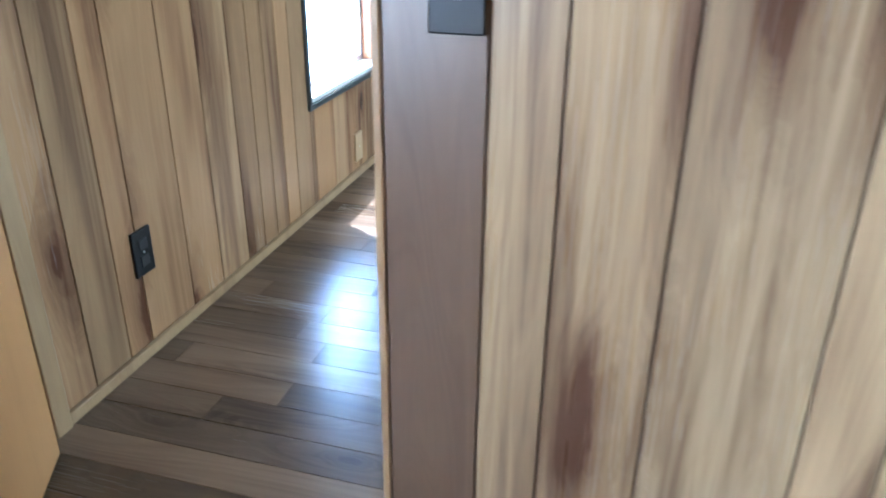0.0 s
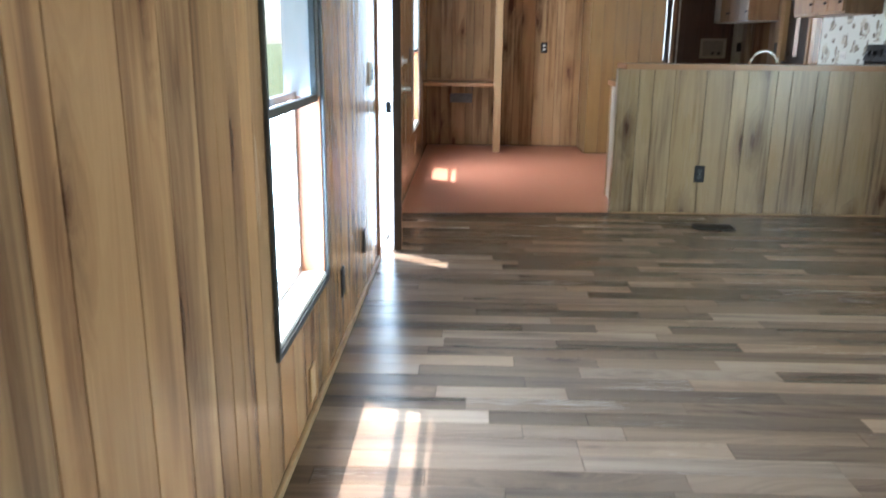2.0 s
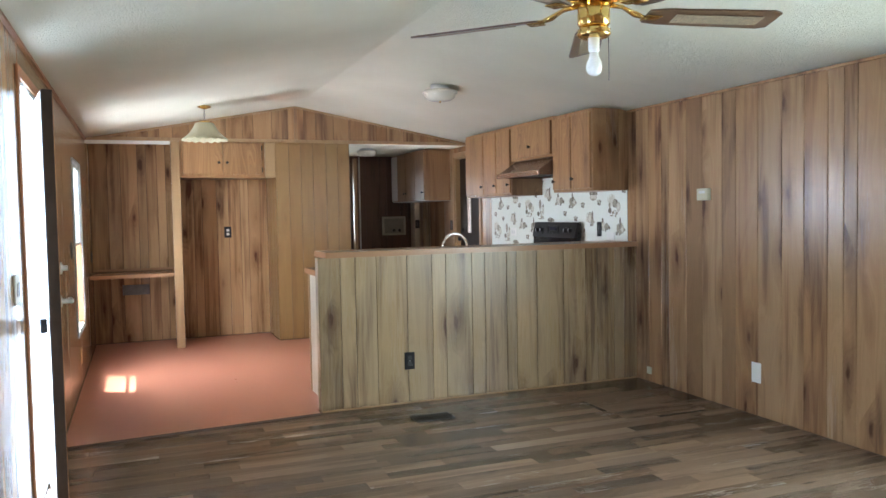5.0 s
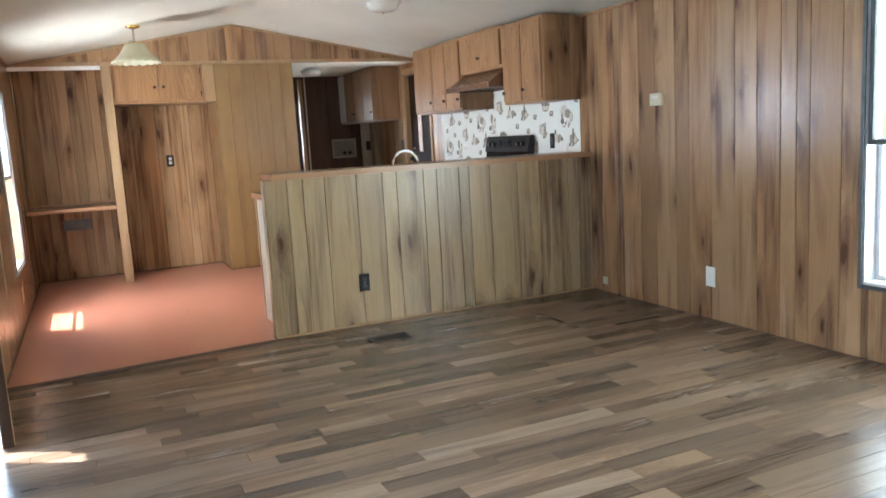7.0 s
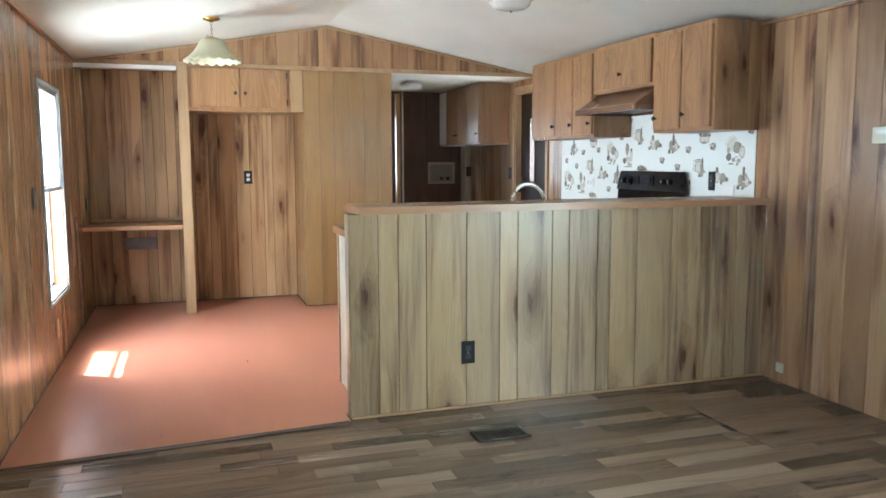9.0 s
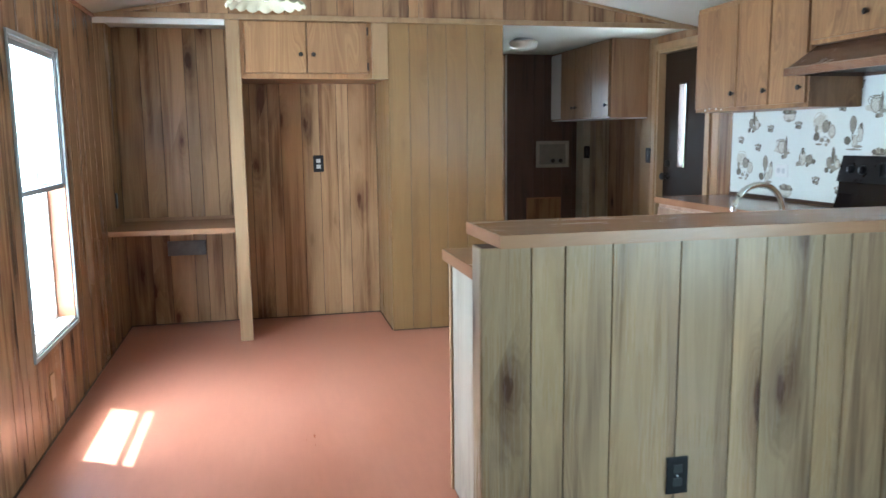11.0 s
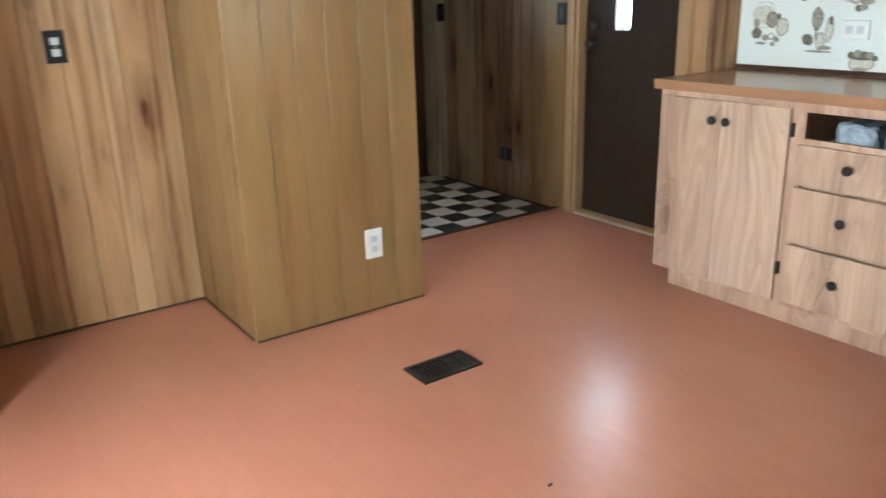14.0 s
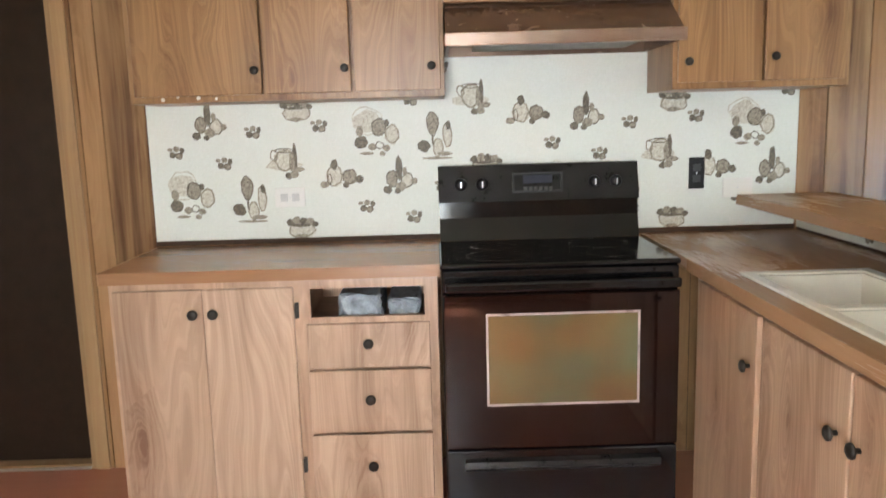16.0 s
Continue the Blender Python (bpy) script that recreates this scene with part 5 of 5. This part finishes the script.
# ---- stove ----
stove = thing("electric_range", "black glass-top electric range with a windowed oven door", "stove", (2.4, 7.12, 0))
SY0, SY1, SF = 6.745, 7.498, 2.135
part("body", boxed(SF + 0.03, R - 0.045, SY0, SY1, 0.05, 0.898, 0.004), M_STOVE, stove)
part("cooktop", boxed(SF + 0.012, R - 0.11, SY0 - 0.004, SY1 + 0.004, 0.8985, 0.917, 0.006), M_STOVE, stove, "black glass cooktop")
for bx, by, br in ((2.29, 7.31, 0.105), (2.29, 6.93, 0.085), (2.50, 7.31, 0.08), (2.50, 6.93, 0.105)):
    bm = bmesh.new()
    inner = [bm.verts.new((bx + (br - 0.006) * math.cos(2 * math.pi * i / 48), by + (br - 0.006) * math.sin(2 * math.pi * i / 48), 0.9176)) for i in range(48)]
    outer = [bm.verts.new((bx + br * math.cos(2 * math.pi * i / 48), by + br * math.sin(2 * math.pi * i / 48), 0.9176)) for i in range(48)]
    for i in range(48):
        j = (i + 1) % 48
        bm.faces.new((inner[i], outer[i], outer[j], inner[j]))
    part("burner_ring", bm, M_BURNER, stove, "grey printed burner ring")
bm = prism(bmesh.new(), [(R - 0.115, 0.917), (R - 0.03, 0.917), (R - 0.03, 1.06), (R - 0.085, 1.06), (R - 0.09, 1.0)], "y", SY0 + 0.002, SY1 - 0.002)
part("backguard", bm, M_STOVE, stove, "glossy black backguard")
panel = part("control_panel", prism(bmesh.new(), [(R - 0.10, 1.0605), (R - 0.03, 1.0605), (R - 0.03, 1.195), (R - 0.065, 1.195)], "y", SY0, SY1), M_STOVE_PANEL, stove)


def on_panel(y, z):
    return R - 0.10 + 0.035 * (z - 1.0605) / 0.1345


for ky in (SY1 - 0.085, SY1 - 0.165, SY0 + 0.165, SY0 + 0.085):
    kx = on_panel(ky, 1.125)
    part("dial", turned(bmesh.new(), [(0.024, 0.002), (0.022, -0.012), (0.015, -0.022), (0.012, -0.024)], (kx, ky, 1.125), "x", 20), M_BLACK, panel, "black dial with silver pointer", True)
    part("pointer", boxed(kx - 0.0275, kx - 0.0242, ky - 0.002, ky + 0.002, 1.115, 1.138), M_ALU, panel)
part("display_frame", ring_frame(bmesh.new(), "x", on_panel(0, 1.13) - 0.012, on_panel(0, 1.13) - 0.002, 7.03, 7.22, 1.09, 1.165, 0.008), M_BLACK, panel)
part("display", boxed(on_panel(0, 1.13) - 0.009, on_panel(0, 1.13) - 0.003, 7.07, 7.18, 1.125, 1.155), M_DISPLAY, panel)
for i in range(6):
    part("button", boxed(on_panel(0, 1.1) - 0.010, on_panel(0, 1.1) - 0.002, 7.07 + i * 0.019, 7.083 + i * 0.019, 1.10, 1.113), M_BURNER, panel)
odoor = part("oven_door", boxed(SF - 0.012, SF + 0.029, SY0 + 0.004, SY1 - 0.004, 0.312, 0.822, 0.006), M_OVEN_DARK, stove, "dark brown-black glass oven door")
part("pane_border", ring_frame(bmesh.new(), "x", SF - 0.0142, SF - 0.0122, 6.875, 7.362, 0.456, 0.760, 0.007), M_PANE_EDGE, odoor, "pale printed border")
part("oven_window", boxed(SF - 0.0135, SF - 0.0121, 6.8825, 7.3545, 0.4635, 0.7525), M_OVEN_PANE, odoor, "reflective oven window")
bm = boxed(SF - 0.05, SF - 0.028, SY0 + 0.01, SY1 - 0.01, 0.835, 0.868, 0.008)
for y in (SY0 + 0.03, SY1 - 0.05):
    box(bm, SF - 0.03, SF + 0.029, y, y + 0.025, 0.838, 0.865, 0.003)
part("oven_handle", bm, M_STOVE, odoor, "glossy black handle bar")
part("vent_strip", boxed(SF + 0.005, SF + 0.029, SY0 + 0.004, SY1 - 0.004, 0.826, 0.896, 0.003), M_STOVE, stove)
sd = part("storage_drawer", boxed(SF - 0.008, SF + 0.029, SY0 + 0.004, SY1 - 0.004, 0.058, 0.305, 0.006), M_STOVE, stove)
part("drawer_handle", prism(bmesh.new(), [(SF - 0.008, 0.235), (SF - 0.03, 0.252), (SF - 0.026, 0.272), (SF - 0.008, 0.278)], "y", SY0 + 0.06, SY1 - 0.06), M_STOVE_PANEL, sd)
for fx in (SF + 0.05, R - 0.08):
    for fy in (SY0 + 0.04, SY1 - 0.04):
        part("foot", turned(bmesh.new(), [(0.018, 0.003), (0.018, 0.02), (0.01, 0.025), (0.01, 0.0499)], (fx, fy, 0), "z", 12), M_BLACK, stove)

# ---- alcoves ----
post = thing("alcove_partition", "wood-faced partition post between desk and fridge alcoves", "partition", (-0.44, 9.4, 0), kind="structure")
part("post", boxed(-0.484, -0.402, NOOK_Y - 0.012, NOOK_Y + 0.03, 0.004, FLAT - 0.023, 0.003), M_TRIM, post)
part("panel", boxed(-0.465, -0.42, NOOK_Y + 0.0305, BACK_Y, 0.004, FLAT - 0.001), M_PANEL, post)
desk = thing("built_in_desk", "brown laminate desk shelf built into an alcove", "desk", (-0.86, 9.4, 0.72))
part("desktop", boxed(L + 0.001, -0.485, NOOK_Y + 0.005, BACK_Y - 0.006, 0.718, 0.752, 0.004), M_COUNTER, desk)
part("back_edge", boxed(L + 0.001, -0.466, BACK_Y - 0.0055, BACK_Y - 0.0005, 0.752, 0.775), M_COUNTER, desk)
single("wall_grille", boxed(-0.975, -0.715, BACK_Y - 0.012, BACK_Y - 0.0005, 0.50, 0.605, 0.004), plain("grey_grille", (0.16, 0.15, 0.14), 0.6, mottle=0.3), "dull grey cover plate under the desk", "grille")
fc = thing("fridge_cabinet", "two-door oak cabinet above the fridge alcove", "wall cabinet", (0.05, 9.4, 1.69))
part("body", boxed(-0.401, 0.529, NOOK_Y + 0.03, BACK_Y - 0.001, 1.70, FLAT - 0.002), M_OAK, fc)
bm = bmesh.new()
box(bm, -0.4015, 0.425, NOOK_Y + 0.008, NOOK_Y + 0.0295, 1.69, 1.722)
box(bm, -0.4015, -0.38, NOOK_Y + 0.008, NOOK_Y + 0.0295, 1.722, FLAT - 0.024)
box(bm, 0.395, 0.425, NOOK_Y + 0.008, NOOK_Y + 0.0295, 1.722, FLAT - 0.024)
part("face_frame", bm, M_OAK, fc)
for a, b, k in ((-0.375, 0.004, -0.03), (0.012, 0.392, 0.05)):
    d = part("door", boxed(a, b, NOOK_Y - 0.012, NOOK_Y + 0.0075, 1.725, FLAT - 0.028, 0.003), M_OAK, fc)
    knob(d, k, NOOK_Y - 0.012, 1.84, "y", -1)
for z in (1.77, 1.99):
    hinge(fc, 0.3925, 0.4025, NOOK_Y - 0.010, NOOK_Y + 0.0075, z)
trim(boxed(0.426, 0.529, NOOK_Y - 0.008, NOOK_Y + 0.03, 1.69, FLAT - 0.024, 0.003), "upright wood stile beside the fridge alcove", M_TRIM)

# ---- laundry ----
lc = thing("laundry_cabinet", "wood wall cabinet with pale underside in the laundry", "wall cabinet", (2.6, 10.4, 1.45))
part("body", boxed(2.43, R - 0.001, 9.79, Y1 - 0.012, 1.45, FLAT - 0.003), M_OAK, lc)
part("end_panel", boxed(2.425, R - 0.001, 9.782, 9.7895, 1.448, FLAT - 0.003), M_PANEL, lc)
part("bottom", boxed(2.43, R - 0.001, 9.79, Y1 - 0.012, 1.443, 1.4495), M_WHITE, lc, "white underside")
for i in range(3):
    ya = 9.80 + i * 0.342
    d = part("door", boxed(2.412, 2.4295, ya, ya + 0.334, 1.46, FLAT - 0.02, 0.003), M_OAK, lc)
    knob(d, 2.412, ya + (0.30 if i % 2 else 0.035), 1.55, "x", -1)
part("filler", boxed(2.412, 2.4295, 10.828, Y1 - 0.014, 1.46, FLAT - 0.02, 0.003), M_WHITE, lc, "pale filler panel")
# white plastic, frame and recess, toned down to suit the dim laundry
M_VALVE_BOX = plain("dimmed_plastic", (0.36, 0.32, 0.24), 0.5, mottle=0.15)
wb = thing("washer_box", "white recessed washer supply box with valves, dimmed to tan", "washer box", (2.43, Y1, 1.0))
part("frame", ring_frame(bmesh.new(), "y", Y1 - 0.018, Y1 - 0.001, 2.267, 2.60, 1.005, 1.258, 0.03, 0.003), M_VALVE_BOX, wb)
part("back", boxed(2.297, 2.57, Y1 - 0.006, Y1 - 0.001, 1.035, 1.228), plain("grey_recess", (0.22, 0.20, 0.16), 0.5), wb)
for vx in (2.42, 2.50):
    part("valve", turned(bmesh.new(), [(0.014, -0.007), (0.014, -0.045), (0.02, -0.05), (0.02, -0.06)], (vx, Y1, 1.07), "y", 14), M_DARK_METAL, wb, smooth=True)
ap = thing("access_panel", "square wooden access panel on the laundry wall", "access panel", (2.35, Y1, 0.41))
part("panel", boxed(2.176, 2.516, Y1 - 0.01, Y1 - 0.001, 0.416, 0.712, 0.002), M_PANEL, ap)
part("frame", ring_frame(bmesh.new(), "y", Y1 - 0.014, Y1 - 0.0105, 2.17, 2.522, 0.41, 0.718, 0.012, 0.001), M_TRIM_RED, ap)
trim(boxed(1.955, 1.972, Y1 - 0.012, Y1 - 0.001, 0.004, FLAT - 0.01), "thin white upright strip on the laundry wall", M_WHITE)
trim(boxed(1.75, 1.79, 10.55, 10.62, 0.004, 2.0), "pale door edge in the passage", M_TRIM)
# the pale colour carries the light that catches this corner
lwall = structure("wall_laundry_jog", boxed(2.675, R - 0.001, 10.90, Y1 - 0.012, 0.012, 1.44, 0.006), M_END, "wood corner box in the laundry, paled for the light on its edge", "wall")
plate("light_switch", "dark switch plate on the laundry corner", "switch", (2.712, 10.90, 1.15), "-y", (0.06, 0.115), M_BLACK, [(0, 0, 0.012, 0.055)], BLACK_IN)
cl = thing("ceiling_light", "small round light on the passage ceiling", "ceiling light", (1.75, 9.95, FLAT))
part("base_pan", turned(bmesh.new(), [(0.08, FLAT - 0.001), (0.08, FLAT - 0.02)], (1.75, 9.95, 0), "z", 24), M_ALU, cl, smooth=True)
part("bowl", turned(bmesh.new(), [(0.11, FLAT - 0.0205), (0.115, FLAT - 0.035), (0.1, FLAT - 0.07), (0.06, FLAT - 0.085), (0.004, FLAT - 0.088)], (1.75, 9.95, 0), "z", 28), M_OPAL, cl, smooth=True)

# ---- outside ----
GZ = -0.75
bm = bmesh.new()
bmesh.ops.create_grid(bm, x_segments=2, y_segments=2, size=400)
bm.transform(Matrix.Translation((0, 0, GZ)))
structure("ground", bm, M_GRASS, "grass yard reaching into the distance", "ground")
deck = thing("porch_deck", "weathered wooden porch with slatted railing", "porch", (-2.4, 3.2, GZ))
for i in range(10):
    x = -1.42 - i * 0.142
    part("deck_board", boxed(x - 0.136, x, 0.9, 6.2, -0.13, -0.10, 0.002), M_DECK, deck)
rail_x = -2.82
for y in (0.95, 2.6, 4.3, 6.15):
    part("post", boxed(rail_x - 0.045, rail_x + 0.045, y - 0.045, y + 0.045, GZ, 0.92, 0.003), M_DECK, deck)
part("top_rail", boxed(rail_x - 0.06, rail_x + 0.06, 0.9, 6.2, 0.921, 0.955, 0.003), M_DECK, deck)
part("bottom_rail", boxed(rail_x - 0.02, rail_x + 0.02, 0.996, 6.1, 0.02, 0.10), M_DECK, deck)
y = 1.06
while y < 6.05:
    if min(abs(y + 0.017 - p) for p in (2.6, 4.3)) > 0.09:
        part("baluster", boxed(rail_x - 0.017, rail_x + 0.017, y, y + 0.034, 0.10, 0.9205), M_DECK, deck)
    y += 0.125


def tree(x, y, h, spread, seed):
    rng = random.Random(seed)
    t = thing("tree", "leafy deciduous tree in the yard", "tree", (x, y, GZ), "yard trees")
    bm = bmesh.new()
    def limb(a, b, r0, r1):
        way = (b - a).normalized()
        side = way.orthogonal().normalized()
        up = way.cross(side)
        rings = []
        for p, r in ((a, r0), ((a + b) / 2, (r0 + r1) / 2), (b, r1)):
            rings.append([bm.verts.new(p + r * (math.cos(k * math.pi / 4) * side + math.sin(k * math.pi / 4) * up)) for k in range(8)])
        for p, q in zip(rings, rings[1:]):
            for k in range(8):
                bm.faces.new((p[k], p[(k + 1) % 8], q[(k + 1) % 8], q[k]))
    base = Vector((x, y, GZ))
    fork = base + Vector((rng.uniform(-0.2, 0.2), rng.uniform(-0.2, 0.2), h * 0.4))
    limb(base, fork, h * 0.03, h * 0.022)
    tips = []
    for i in range(7):
        a = 2 * math.pi * i / 7 + rng.uniform(-0.3, 0.3)
        tip = fork + Vector((math.cos(a) * spread * rng.uniform(0.4, 0.8), math.sin(a) * spread * rng.uniform(0.4, 0.8), h * rng.uniform(0.15, 0.5)))
        limb(fork, tip, h * 0.014, h * 0.004)
        tips.append(tip)
    part("trunk", bm, M_BARK, t)
    verts, faces = [], []
    for i in range(4200):
        c = rng.choice(tips) + Vector((rng.gauss(0, 1), rng.gauss(0, 1), rng.gauss(0, 0.8))) * spread * 0.27
        s = rng.uniform(0.07, 0.16) * h / 8
        u = Vector((rng.gauss(0, 1), rng.gauss(0, 1), rng.gauss(0, 1))).normalized()
        w = u.orthogonal().normalized()
        k = len(verts)
        verts += [c - u * s, c + w * s * 0.5, c + u * s, c - w * s * 0.5]
        faces.append((k, k + 1, k + 2, k + 3))
    me = bpy.data.meshes.new("crown")
    me.from_pydata(verts, [], faces)
    me.materials.append(M_LEAF)
    crown = new("crown", me)
    crown.parent = t
    crown.matrix_parent_inverse = t.matrix_basis.inverted()


for i, (x, y, h, s) in enumerate(((-17, 9, 9, 3.2), (-22, 18, 11, 3.8), (-19, 25, 9, 3.0), (-26, 12, 12, 4.0), (-24, 33, 11, 4.0), (13, 3, 9, 3.2), (15, -4, 10, 3.6), (14, 10, 9, 3.3))):
    tree(x, y, h, s, 100 + i)

# ---- floor pieces ----
def planks(parent, x0, x1, y0, y1, seed, joined):
    rng = random.Random(seed)
    w = 0.092
    rows = max(1, round((y1 - y0) / w))
    w = (y1 - y0) / rows
    cache, verts, faces = {}, [], []
    lengths = (0.32, 0.46, 0.60, 0.74, 0.90)
    for r in range(rows):
        y = y0 + r * w
        x = x0 - rng.uniform(0, 0.5)
        while x < x1 - 0.01:
            ln = rng.choice(lengths)
            a, b = max(x, x0), min(x + ln, x1)
            x += ln
            if b - a < 0.03:
                continue
            n, g, c = b - a, 0.0003, 0.0006
            shape = [(g, g, -0.006), (n - g, g, -0.006), (n - g, w - g, -0.006), (g, w - g, -0.006),
                     (g + c, g + c, 0.0), (n - g - c, g + c, 0.0), (n - g - c, w - g - c, 0.0), (g + c, w - g - c, 0.0)]
            quads = [(4, 5, 6, 7), (0, 1, 5, 4), (1, 2, 6, 5), (2, 3, 7, 6), (3, 0, 4, 7)]
            if joined:
                k = len(verts)
                verts += [(a + px, y + py, pz) for px, py, pz in shape]
                faces += [tuple(k + i for i in q) for q in quads]
            else:
                key = round(n, 3)
                if key not in cache:
                    me = bpy.data.meshes.new("floor_plank")
                    me.from_pydata(shape, [], quads)
                    me.materials.append(M_PLANK)
                    cache[key] = me
                ob = new("floor_plank", cache[key])
                ob.location = (a, y, 0)
                ob.parent = parent
    if joined:
        me = bpy.data.meshes.new("floor_planks")
        me.from_pydata(verts, [], faces)
        me.materials.append(M_PLANK_FAR)
        ob = new("floor_planks", me)
        ob.parent = parent
        tagged(ob, "grey-brown vinyl planks", kind="stuff")


living_floor = structure("floor", boxed(L, R, Y0, 5.99, -0.0079, -0.0061), M_GROOVE, "grey-brown vinyl plank floor", "floor")
planks(living_floor, L, R, 2.0, 5.99, 51, False)
planks(living_floor, L, R, Y0, 2.0, 52, True)

laundry_floor = structure("floor_laundry", boxed(1.313, R, 9.78, Y1, -0.0079, -0.003), M_GROOVE, "black and white checkered laundry floor", "floor")
T = 0.155
tile_bm = bmesh.new()
box(tile_bm, 0.0008, T - 0.0008, 0.0008, T - 0.0008, -0.003, 0.003)
tile_meshes = [mesh_of("floor_tile", tile_bm.copy(), M_BLACK_TILE), mesh_of("floor_tile", tile_bm, M_WHITE_TILE)]
for i in range(10):
    for j in range(12):
        x, y = 1.313 + i * T, 9.785 + j * T
        if x + T > R + 0.04 or y + T > Y1 + 0.01:
            continue
        ob = new("floor_tile", tile_meshes[(i + j) % 2])
        ob.location = (x, y, 0)
        ob.parent = laundry_floor
